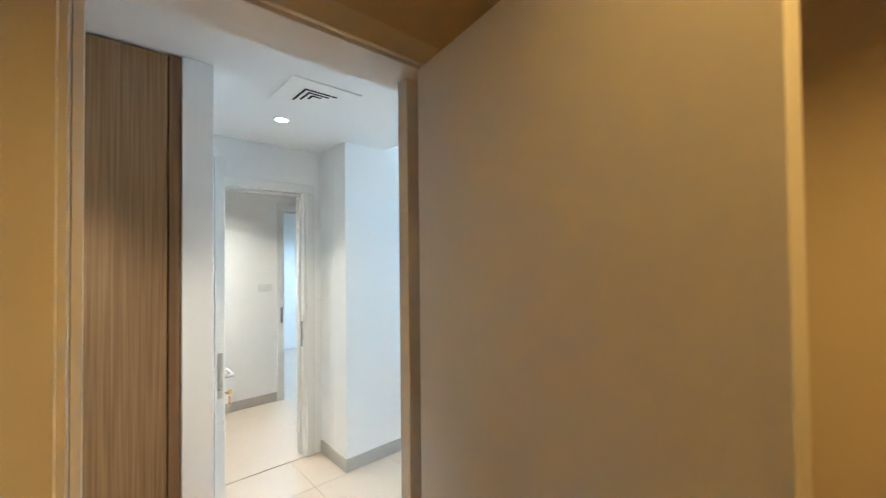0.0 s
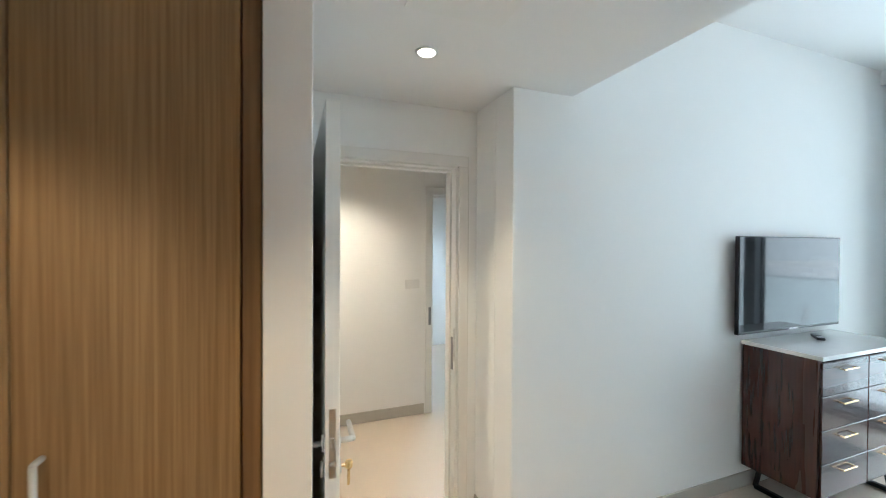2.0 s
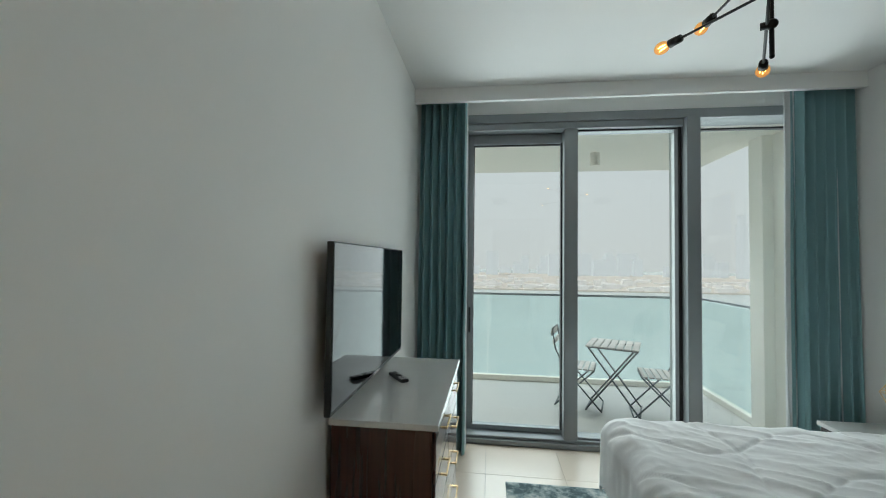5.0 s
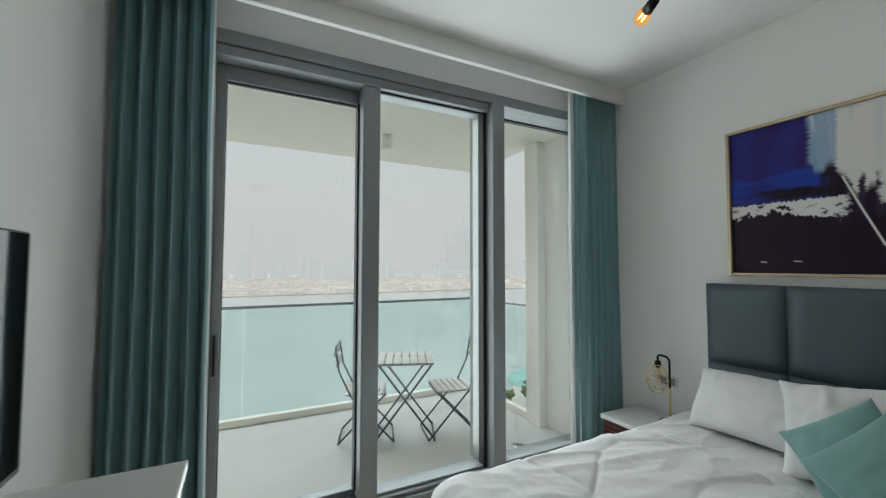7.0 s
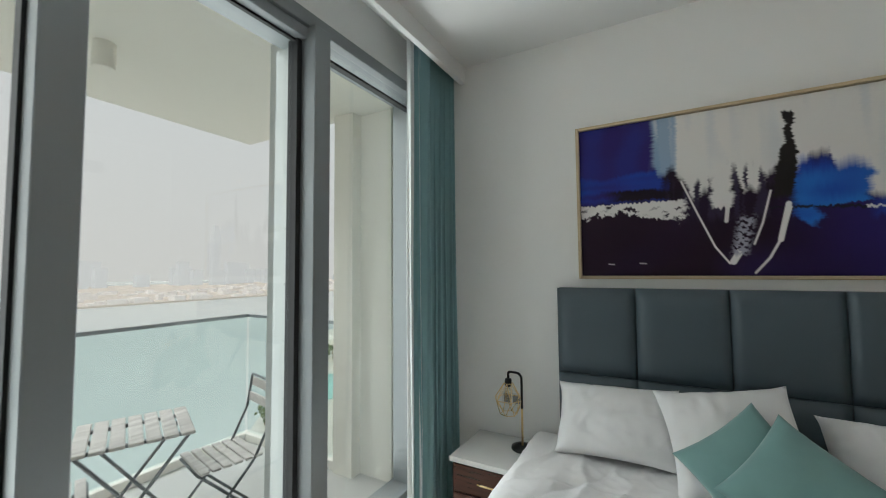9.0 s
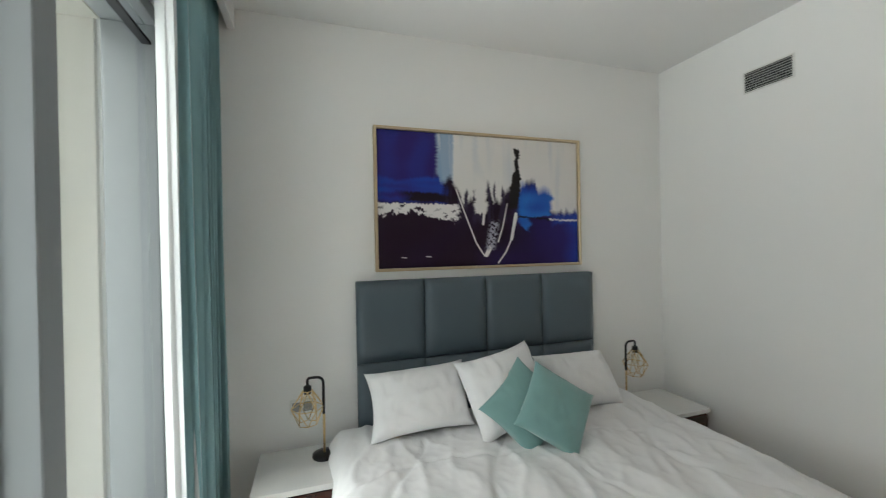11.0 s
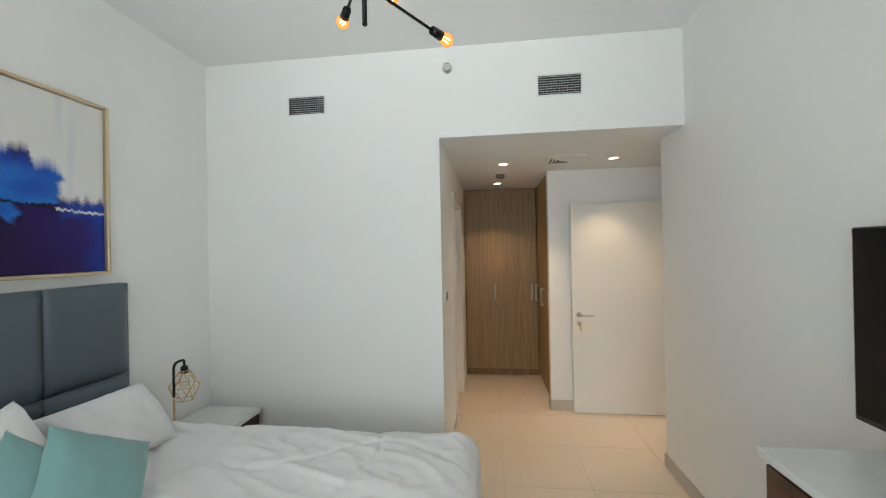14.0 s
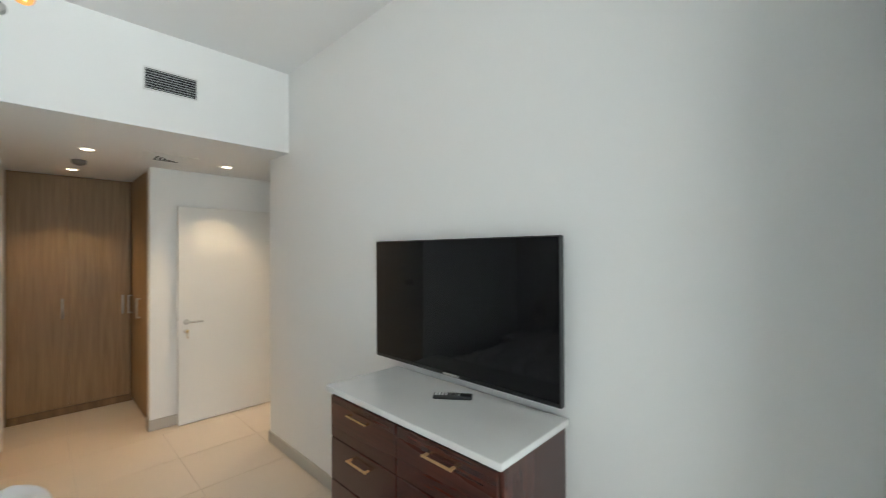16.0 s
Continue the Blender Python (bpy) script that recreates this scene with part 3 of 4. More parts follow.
def duvet():
    bm = B()
    x0, y0, y1, top = 1.495, 0.62, 2.52, 0.618
    xe = 3.30
    over, nx, ny = 0.50, 190, 210
    g = []
    for i in range(nx + 1):
        s = -over + (xe - x0 + over) * i / nx
        row = []
        for j in range(ny + 1):
            t = -over + (y1 - y0 + 2 * over) * j / ny
            ox = max(0.0, -s)
            oy = max(0.0, -t) if t < 0 else max(0.0, t - (y1 - y0))
            sy = -1 if t < 0 else 1
            o = (ox ** 3 + oy ** 3) ** (1 / 3)
            r = 0.13
            ang = min(o / r, math.pi / 2)
            out = r * math.sin(ang) if o < r * math.pi / 2 else r + 0.02 * (o - r * math.pi / 2)
            drop = r * (1 - math.cos(ang)) if o < r * math.pi / 2 else r + (o - r * math.pi / 2)
            k = 0 if o == 0 else 1 / o
            x = x0 + max(s, 0) - out * ox * k
            y = y0 + min(max(t, 0), y1 - y0) + sy * out * oy * k
            f = fold((s, t), 2.0)
            edge = min(1, o / 0.25)
            hem = 0.02 * noise.noise((s * 3, t * 3, 5.0))
            dome = 0.02 * math.cos((t - 0.95) / 0.95 * 1.3)
            z = top + dome - drop * 0.93 + f * (1 - 0.5 * edge) + hem * edge
            q = s if oy > ox else t
            wave = edge * (0.026 * noise.noise((q * 4.5, o * 1.5, 1.0)) + 0.007 * noise.noise((q * 12, o * 3, 4.0)))
            if ox > 0:
                x -= wave * ox * k
            if oy > 0:
                y += sy * wave * oy * k
            # quilting seams
            q = min(abs((t + 0.16 * math.sin(s * 5)) % 0.48 - 0.24), abs((s + 0.05 * math.sin(t * 7)) % 0.85 - 0.42) + 0.004)
            z -= 0.010 * math.exp(-((q / 0.014) ** 2)) - 0.006 * min(1.0, q / 0.10)
            row.append(bm.verts.new((x, y, z)))
        g.append(row)
    for i in range(nx):
        for j in range(ny):
            bm.faces.new((g[i][j], g[i + 1][j], g[i + 1][j + 1], g[i][j + 1]))
    return single("duvet", bm, LINEN, "rumpled white quilted duvet spread over the bed", "duvet", smooth=True)


duvet()


def pillow(name, w, h, t, m, mat_, seed, label, category, pinch=0.11, group="", crease=1.0):
    """A stuffed cushion in its own xz plane, w wide along x and h high, laid into the world by m."""
    bm = B()
    n = 36
    sides = []
    for sgn in (-1, 1):
        g = []
        for j in range(n + 1):
            row = []
            for i in range(n + 1):
                u, v = 2 * i / n - 1, 2 * j / n - 1
                e = max(0.0, (1 - abs(u) ** 2.3) * (1 - abs(v) ** 2.3)) ** 0.55
                sag = pinch * (1 - abs(u) ** 2) * abs(v) ** 8, pinch * (1 - abs(v) ** 2) * abs(u) ** 8
                x = u * w / 2 * (1 - sag[1])
                z = v * h / 2 * (1 - sag[0])
                wr = crease * (0.028 * noise.noise((u * 1.8 + seed, v * 1.8, sgn)) + 0.013 * (1 - 2 * abs(noise.noise((u * 4 + seed, v * 2.2 + u * 1.5, sgn + 4)))) + 0.010 * max(0.0, v) * (1 - 2 * abs(noise.noise((u * 9 + v * 2 + seed, v * 1.2, sgn + 6)))) + 0.0015 * (1 - 2 * abs(noise.noise((u * 6 - v * 4, v * 8 + seed, sgn + 9)))))
                y = sgn * (t / 2 * e + wr * e ** 0.5 + 0.001)
                row.append(bm.verts.new(m @ Vector((x, y, z))))
            g.append(row)
        for j in range(n):
            for i in range(n):
                bm.faces.new((g[j][i], g[j][i + 1], g[j + 1][i + 1], g[j + 1][i]))
        sides.append(g)
    a, b = sides
    ring = [(0, i) for i in range(n)] + [(j, n) for j in range(n)] + [(n, i) for i in range(n, 0, -1)] + [(j, 0) for j in range(n, 0, -1)]
    for p, q in zip(ring, ring[1:] + ring[:1]):
        bm.faces.new((a[p[0]][p[1]], a[q[0]][q[1]], b[q[0]][q[1]], b[p[0]][p[1]]))
    return single(name, bm, mat_, label, category, smooth=True, group=group)


def seat(x, y, z, lean, turn, spin=0):
    """Stood up facing -x: leaned back by lean, turned about z, spun in its plane."""
    return pose(x, y, z, 0, 0, 90 + turn) @ pose(0, 0, 0, lean, 0, 0) @ pose(0, 0, 0, 0, spin, 0)


pillow("pillow", 0.60, 0.38, 0.25, seat(3.135, 2.14, 0.825, 30, -6, 4), LINEN, 1, "white cotton pillow propped against the headboard beside the window", "pillow", group="pillows")
pillow("pillow", 0.58, 0.38, 0.24, seat(3.13, 1.05, 0.805, 36, 6, -3), LINEN, 2, "white cotton pillow leaning on the headboard", "pillow", group="pillows")
pillow("pillow", 0.52, 0.46, 0.20, seat(2.975, 1.66, 0.875, 30, 4, 9), LINEN, 3, "square white pillow standing before the other pillows", "pillow", group="pillows")
pillow("cushion", 0.38, 0.38, 0.13, seat(2.83, 1.62, 0.825, 26, -4, 42), TEALC, 4, "seafoam velvet cushion half hidden by another", "cushion", 0.09, "cushions", 0.3)
pillow("cushion", 0.38, 0.38, 0.14, seat(2.735, 1.49, 0.825, 30, 2, -38), TEALC, 5, "seafoam velvet cushion tilted on its corner", "cushion", 0.09, "cushions", 0.3)


# ---- nightstands ----
def nightstand(y0, y1, label):
    t = thing("nightstand", (3.2, (y0 + y1) / 2, 0), label, "nightstand", "nightstands beside the bed")
    bm = B()
    box(bm, 2.965, 3.40, y0, y1, 0.505, 0.535, 0.004, 2)
    part("top", bm, MARBLE, t, "white marble top")
    bm = B()
    box(bm, 2.985, 3.395, y0 + 0.01, y1 - 0.01, 0.16, 0.503, 0.004)
    part("body", bm, WALNUT, t)
    for z0, z1 in ((0.345, 0.495), (0.175, 0.335)):
        bm = B()
        box(bm, 2.972, 2.984, y0 + 0.02, y1 - 0.02, z0, z1, 0.003)
        d = part("drawer", bm, WALNUTY, t)
        bm = B()
        ym, zm = (y0 + y1) / 2, (z0 + z1) / 2
        tube(bm, [(2.972, ym - 0.06, zm), (2.952, ym - 0.06, zm), (2.952, ym + 0.06, zm), (2.972, ym + 0.06, zm)], 0.005, 8)
        part("handle", bm, BRASS, d, "brass bar handle", True)
    for lx in (3.0, 3.38):
        for ly in (y0 + 0.03, y1 - 0.03):
            bm = B()
            rod(bm, (lx, ly, 0), (lx, ly, 0.162), 0.011, 0.017)
            part("leg", bm, BLACKM, t)
    return t


nightstand(2.53, 3.02, "dark walnut nightstand with white marble top beside the curtain")
nightstand(0.07, 0.58, "dark walnut nightstand with white marble top in the corner")


def cage_lamp(x, y, z, side, label):
    """Crook-neck lamp with a wire cage hung on the side given."""
    t = thing("table_lamp", (x, y, z), label, "lamp", "bedside lamps")
    bm = B()
    lathe(bm, (x, y, z), [(0.066, 0), (0.068, 0.004), (0.066, 0.016), (0.03, 0.022)], 28)
    part("base", bm, BLACKM, t, "round black base", True)
    bm = B()
    rod(bm, (x, y, z + 0.02), (x, y, z + 0.24), 0.0065)
    part("stem", bm, BRASS, t, "brass lower stem", True)
    bm = B()
    pts = [(x, y, z + 0.24), (x, y, z + 0.415)]
    pts += [(x, y + side * 0.035 * (1 - math.cos(a)), z + 0.415 + 0.035 * math.sin(a)) for a in [math.pi / 2 * k / 5 for k in range(1, 6)]]
    pts += [(x, y + side * 0.075, z + 0.45), (x, y + side * 0.085, z + 0.44), (x, y + side * 0.085, z + 0.405)]
    tube(bm, pts, 0.0075)
    part("neck", bm, BLACKM, t, "black bent neck", True)
    c = Vector((x, y + side * 0.085, z + 0.36))
    bm = B()
    lathe(bm, (c.x, c.y, c.z), [(0.014, 0), (0.021, 0.006), (0.021, 0.045), (0.013, 0.05)], 16)
    part("socket", bm, BLACKM, t, "black lamp socket", True)
    bm = B()
    ball(bm, c + Vector((0, 0, -0.045)), 0.03, 1, 1, 1.35)
    part("bulb", bm, CLEARB, t, "clear glass bulb, unlit", True)
    bm = B()
    rings = [(0.028, 0.02), (0.088, -0.075), (0.052, -0.165)]
    n = 6
    P = [[c + Vector((r * math.cos(2 * math.pi * (k + 0.5 * q) / n), r * math.sin(2 * math.pi * (k + 0.5 * q) / n), h)) for k in range(n)] for q, (r, h) in enumerate(rings)]
    for q in range(3):
        for k in range(n):
            rod(bm, P[q][k], P[q][(k + 1) % n], 0.0024, seg=6)
            if q < 2:
                rod(bm, P[q][k], P[q + 1][k], 0.0024, seg=6)
                rod(bm, P[q][(k + 1) % n], P[q + 1][k], 0.0024, seg=6)
    part("cage", bm, BRASS, t, "geometric brass wire cage")
    bm = B()
    tube(bm, [(x - 0.05, y - 0.03, z + 0.006), (x - 0.12, y - 0.05, z + 0.006), (x - 0.20, y - 0.08, z + 0.006), (x - 0.275, y - 0.085, z + 0.004), (x - 0.288, y - 0.085, z - 0.06), (x - 0.288, y - 0.08, z - 0.3)], 0.0028, 6)
    part("cord", bm, BLACKM, t, "black power cord", True)
    return t


cage_lamp(3.25, 2.67, 0.535, 1, "black and brass wire-cage lamp on the nightstand by the window")
cage_lamp(3.25, 0.54, 0.535, -1, "black and brass wire-cage lamp on the corner nightstand")

# ---- picture over the bed ----
PY0, PY1, PZ0, PZ1 = 0.815, 2.340, 1.558, 2.478


def art_colour(u, v):
    """Colour of the abstract painting; u across, v down."""
    def N(a, b, s):
        return noise.noise((u * a, v * b, s))
    def mix(a, b, f):
        f = min(1, max(0, f))
        return [p + (q - p) * f for p, q in zip(a, b)]
    def step(x, w):
        return min(1, max(0, 0.5 + x / w))
    u_, v_ = u, v
    u, v = u + 0.007 * N(14, 110, 41) + 0.004 * N(70, 300, 42), v + 0.014 * N(120, 5, 43) + 0.007 * N(300, 12, 44)
    plum, indigo, blue, bright = (0.014, 0.003, 0.015), (0.026, 0.014, 0.145), (0.012, 0.055, 0.38), (0.02, 0.19, 0.62)
    white, pale = (0.76, 0.74, 0.72), (0.20, 0.34, 0.52)
    rag = 0.05 * N(26, 3, 1) + 0.035 * N(60, 6, 2)
    c = mix(plum, indigo, step(u - 0.80 + 0.2 * N(3, 3, 3), 0.5) + 0.25 * max(0, N(4, 3, 4)))
    c = mix(c, blue, step(u - 0.965 + 0.04 * N(2, 8, 5), 0.12) * 0.8)
    # left field of indigo over blue
    left = step(0.30 - u + 0.5 * rag, 0.03) * step(0.52 - v + 0.02 * N(9, 3, 6), 0.02)
    c = mix(c, mix(indigo, blue, 0.9 * step(v - 0.34 + 0.05 * N(6, 2, 7), 0.03) * (0.6 + N(5, 22, 45)) + 0.25 * step(N(9, 4, 46) - 0.1, 0.4)), left)
    c = mix(c, (0.012, 0.004, 0.012), step(v - 0.455 + 0.05 * (0.3 - u) + 0.02 * N(8, 30, 8), 0.02) * step(0.515 - v, 0.01) * step(u - 0.12 + 0.1 * N(5, 20, 9), 0.05))
    # white upper field with dragged lower edge
    edge = 0.46 + 0.10 * N(14, 1, 11) + 0.07 * N(40, 2, 12) - 0.10 * step(u - 0.62, 0.1) + 0.22 * step(u - 0.78, 0.04) - 0.10 * step(0.36 - u, 0.08)
    up = step(u - 0.262 + 0.3 * rag, 0.02) * step(edge - v, 0.05)
    c = mix(c, mix(white, pale, 0.8 * step(0.335 - u + 0.05 * N(40, 1, 13), 0.03) * step(0.5 + N(45, 2, 14), 0.5) + 0.30 * max(0, N(30, 2, 15))), up)
    # blue passage right of the middle
    bl = step(u - 0.675 + 0.4 * rag, 0.02) * step(0.845 - u - 0.12 * step(v - 0.62, 0.02) + 0.03 * N(3, 20, 16), 0.02) * step(v - 0.36 - 0.35 * (u - 0.68) + 0.03 * N(30, 2, 17), 0.08) * step(0.73 - v + 0.10 * N(18, 2, 18), 0.02)
    c = mix(c, mix(bright, blue, 0.5 + N(7, 9, 19)), bl)
    c = mix(c, blue, step(u - 0.86, 0.04) * step(v - 0.60, 0.03) * step(0.68 - v + 0.04 * N(20, 2, 20), 0.03) * 0.8)
    # dark middle tangle
    tang = step(0.16 - abs(u - 0.48) + 0.5 * rag, 0.04) * step(v - 0.40 + 0.12 * N(22, 2, 21), 0.05) * step(0.66 - v, 0.05)
    c = mix(c, (0.03, 0.02, 0.05), tang * step(-0.02 + 0.5 * (v - 0.5) + N(46, 3, 22) + 0.4 * N(80, 9, 23), 0.22))
    # white band on the left
    band = step(0.365 - u + 0.03 * N(8, 40, 24), 0.02) * step(v - 0.53, 0.006) * step(0.60 + 0.04 * step(u - 0.24, 0.1) - v + 0.05 * N(30, 20, 25) + 0.04 * N(80, 30, 26), 0.012)
    c = mix(c, white, band * step(0.42 + N(25, 45, 27), 0.25))
    # black upright stroke
    x = 0.665 - 0.10 * max(0, v - 0.30) + 0.006 * N(2, 30, 28)
    c = mix(c, (0.015, 0.012, 0.012), step(0.013 + 0.006 * N(2, 18, 29) + 0.012 * step(v - 0.28, 0.05) - abs(u - x), 0.005) * step(v - 0.075, 0.01) * step(0.56 - v, 0.03))
    # white centre drip and horizon line
    c = mix(c, white, step(0.028 - abs(u - 0.475) + 0.012 * N(3, 25, 30), 0.012) * step(v - 0.30, 0.1) * step(0.60 - v, 0.01))
    hl = 0.60 + 0.05 * step(u - 0.7, 0.5)
    c = mix(c, white if u > 0.84 else (0.01, 0.01, 0.02), step(0.006 + 0.004 * N(20, 1, 31) - abs(v - hl), 0.004) * step(u - 0.60, 0.03))
    # thin scratched lines
    def line(pts, w):
        best = 9.0
        for (a0, b0), (a1, b1) in zip(pts, pts[1:]):
            dx, dy = a1 - a0, b1 - b0
            k = min(1, max(0, ((u_ - a0) * dx * 2.8 + (v_ - b0) * dy) / (dx * dx * 2.8 + dy * dy)))
            best = min(best, math.hypot((u_ - a0 - k * dx) * 1.67, v_ - b0 - k * dy))
        return step(w - best, 0.004)
    for pts, w in (([(0.355, 0.42), (0.40, 0.62), (0.45, 0.83), (0.49, 0.93)], 0.005), ([(0.61, 0.52), (0.585, 0.70), (0.56, 0.82)], 0.005),
                   ([(0.66, 0.62), (0.635, 0.78), (0.60, 0.90), (0.56, 0.985)], 0.006), ([(0.655, 0.60), (0.63, 0.80)], 0.013), ([(0.50, 0.92), (0.52, 0.86)], 0.017),
                   ([(0.485, 0.68), (0.492, 0.58)], 0.010), ([(0.10, 0.925), (0.12, 0.928)], 0.003), ([(0.21, 0.922), (0.232, 0.925)], 0.003)):
        c = mix(c, white, line(pts, w))
    c = mix(c, (0.35, 0.35, 0.42), step(0.022 - abs(u - 0.54 + 0.12 * (v - 0.7)), 0.02) * step(v - 0.66, 0.03) * step(0.88 - v, 0.03) * step(0.1 + N(70, 60, 33), 0.1))
    return c


def painting():
    t = thing("framed_picture", (3.40, (PY0 + PY1) / 2, PZ0), "abstract blue, white and plum painting in a pale gold frame", "painting")
    nu, nv = 380, 216
    verts, faces = [], []
    for j in range(nv + 1):
        for i in range(nu + 1):
            verts.append((0, PY1 - 0.02 - (PY1 - PY0 - 0.04) * i / nu, PZ1 - 0.02 - (PZ1 - PZ0 - 0.04) * j / nv))
    for j in range(nv):
        for i in range(nu):
            a = j * (nu + 1) + i
            faces.append((a, a + 1, a + nu + 2, a + nu + 1))
    me = bpy.data.meshes.new("canvas")
    me.from_pydata(verts, [], faces)
    col = me.color_attributes.new("pigment", "FLOAT_COLOR", "POINT")
    flat = []
    for j in range(nv + 1):
        for i in range(nu + 1):
            flat += [*art_colour(i / nu, j / nv), 1.0]
    col.data.foreach_set("color", flat)
    m = mat("oil_paint", (0.3, 0.3, 0.3), 0.5, spec=0.25, bump=0.25, bscale=260, bdist=0.001)
    a = m.node_tree.nodes.new("ShaderNodeVertexColor")
    a.layer_name = "pigment"
    m.node_tree.links.new(a.outputs["Color"], m.node_tree.nodes["Principled BSDF"].inputs["Base Color"])
    me.materials.append(m)
    ob = new("canvas", me)
    ob.parent = t
    ob.location = (-0.008, -(PY0 + PY1) / 2, -PZ0)
    bm = B()
    box(bm, 3.396, 3.418, PY0 + 0.01, PY1 - 0.01, PZ0 + 0.01, PZ1 - 0.01)
    part("backing", bm, TVB, t)
    gold = mat("pale_gold_frame", (0.62, 0.50, 0.33), 0.35, 0.7, var=0.08, scale=12, bump=0.1, bscale=200)
    for b in ((PY0, PY0 + 0.018, PZ0, PZ1), (PY1 - 0.018, PY1, PZ0, PZ1), (PY0 + 0.0185, PY1 - 0.0185, PZ0, PZ0 + 0.018), (PY0 + 0.0185, PY1 - 0.0185, PZ1 - 0.018, PZ1)):
        bm = B()
        box(bm, 3.372, 3.419, *b, 0.003)
        part("frame", bm, gold, t)


painting()


# ---- television and dresser ----
def dresser():
    y0, y1, x1 = 1.40, 2.395, 0.428
    t = thing("dresser", (0.23, 1.87, 0), "dark walnut eight-drawer dresser with a white marble top", "dresser")
    bm = B()
    box(bm, 0.015, 0.455, y0 - 0.012, y1 + 0.012, 0.984, 1.010, 0.004, 2)
    part("top", bm, MARBLE, t, "polished white marble top")
    bm = B()
    box(bm, 0.02, x1, y0, y1, 0.17, 0.982, 0.006, 2)
    part("body", bm, WALNUT, t)
    ym = (y0 + y1) / 2
    for c0, c1 in ((y0 + 0.012, ym - 0.003), (ym + 0.003, y1 - 0.012)):
        for k in range(4):
            z0 = 0.180 + k * 0.198
            bm = B()
            box(bm, x1 + 0.001, x1 + 0.014, c0, c1, z0, z0 + 0.194, 0.003)
            d = part("drawer", bm, WALNUTY, t)
            bm = B()
            cm, zm = (c0 + c1) / 2, z0 + 0.148
            box(bm, x1 + 0.034, x1 + 0.042, cm - 0.075, cm + 0.075, zm - 0.006, zm + 0.003, 0.002)
            for s in (-0.065, 0.065):
                box(bm, x1 + 0.013, x1 + 0.035, cm + s - 0.005, cm + s + 0.005, zm - 0.005, zm + 0.002)
            part("handle", bm, BRASS, d, "brass bar handle")
    for ly in (y0 + 0.10, y1 - 0.10):
        bm = B()
        for lx, dx in ((0.08, -0.03), (0.37, 0.03)):
            tube(bm, [(lx, ly, 0.165), (lx + dx, ly, 0.018)], 0.016, 8)
        box(bm, 0.05, 0.40, ly - 0.016, ly + 0.016, 0.002, 0.03, 0.003)
        box(bm, 0.05, 0.40, ly - 0.016, ly + 0.016, 0.15, 0.169, 0.003)
        part("leg_frame", bm, BLACKM, t, "black sled leg frame")


dresser()


def television():
    y0, y1, z0, z1 = 1.270, 2.405, 1.060, 1.705
    t = thing("television", (0.03, 1.85, z0), "black flat-screen television mounted on the wall over the dresser", "television")
    bm = B()
    box(bm, 0.045, 0.072, y0, y1, z0, z1, 0.003)
    part("bezel", bm, TVB, t)
    bm = B()
    box(bm, 0.0722, 0.0735, y0 + 0.006, y1 - 0.006, z0 + 0.018, z1 - 0.006)
    part("screen", bm, SCREEN, t, "dark reflective screen")
    bm = B()
    box(bm, 0.025, 0.0445, y0 + 0.15, y1 - 0.15, z0 + 0.03, z1 - 0.15, 0.008, 2)
    part("back_cover", bm, TVB, t)
    bm = B()
    box(bm, 0.0, 0.0245, 1.65, 2.05, z0 + 0.12, z1 - 0.2, 0.002)
    part("wall_bracket", bm, BLACKM, t)
    bm = B()
    box(bm, 0.0722, 0.0745, 1.80, 1.90, z0 + 0.003, z0 + 0.014, 0.001)
    part("badge", bm, STEEL, t, "small silver badge")


television()


def remote():
    m = pose(0.165, 1.945, 1.0105, 0, 0, 37)
    t = new("remote_control")
    t.matrix_basis = m
    tagged(t, "black remote control with grey buttons on the marble top", "remote")
    bm = B()
    box(bm, -0.022, 0.022, -0.085, 0.085, 0.0, 0.017, 0.006, 2, m=m)
    part("body", bm, TVB, t)
    for r in range(8):
        for c in range(3):
            bm = B()
            box(bm, -0.015 + c * 0.011, -0.008 + c * 0.011, -0.075 + r * 0.014, -0.067 + r * 0.014, 0.0168, 0.0185, m=m)
            part("button", bm, PLASTW if r < 4 else STEEL, t)


remote()

# ---- rug ----
RUG = mat("distressed_rug_pile", (0.3, 0.35, 0.36), 0.95, bump=0.6, bscale=260, bdist=0.003)
n_, L_ = RUG.node_tree.nodes, RUG.node_tree.links
ra, rr = n_.new("ShaderNodeTexNoise"), n_.new("ShaderNodeValToRGB")
ra.inputs["Scale"].default_value, ra.inputs["Detail"].default_value, ra.inputs["Roughness"].default_value = 7.0, 9, 0.75
L_.new(n_["Mapping"].outputs[0], ra.inputs["Vector"])
rr.color_ramp.elements[0].position, rr.color_ramp.elements[0].color = 0.42, (0.05, 0.085, 0.095, 1)
rr.color_ramp.elements[1].position, rr.color_ramp.elements[1].color = 0.60, (0.50, 0.52, 0.50, 1)
e = rr.color_ramp.elements.new(0.5)
e.color = (0.20, 0.26, 0.265, 1)
L_.new(ra.outputs["Fac"], rr.inputs[0])
L_.new(rr.outputs[0], n_["Principled BSDF"].inputs["Base Color"])
bm = B()
box(bm, 0.77, 2.35, 0.95, 2.88, 0.0005, 0.011, 0.003)
single("rug", bm, RUG, "distressed teal and grey pile rug under the bed", "rug")


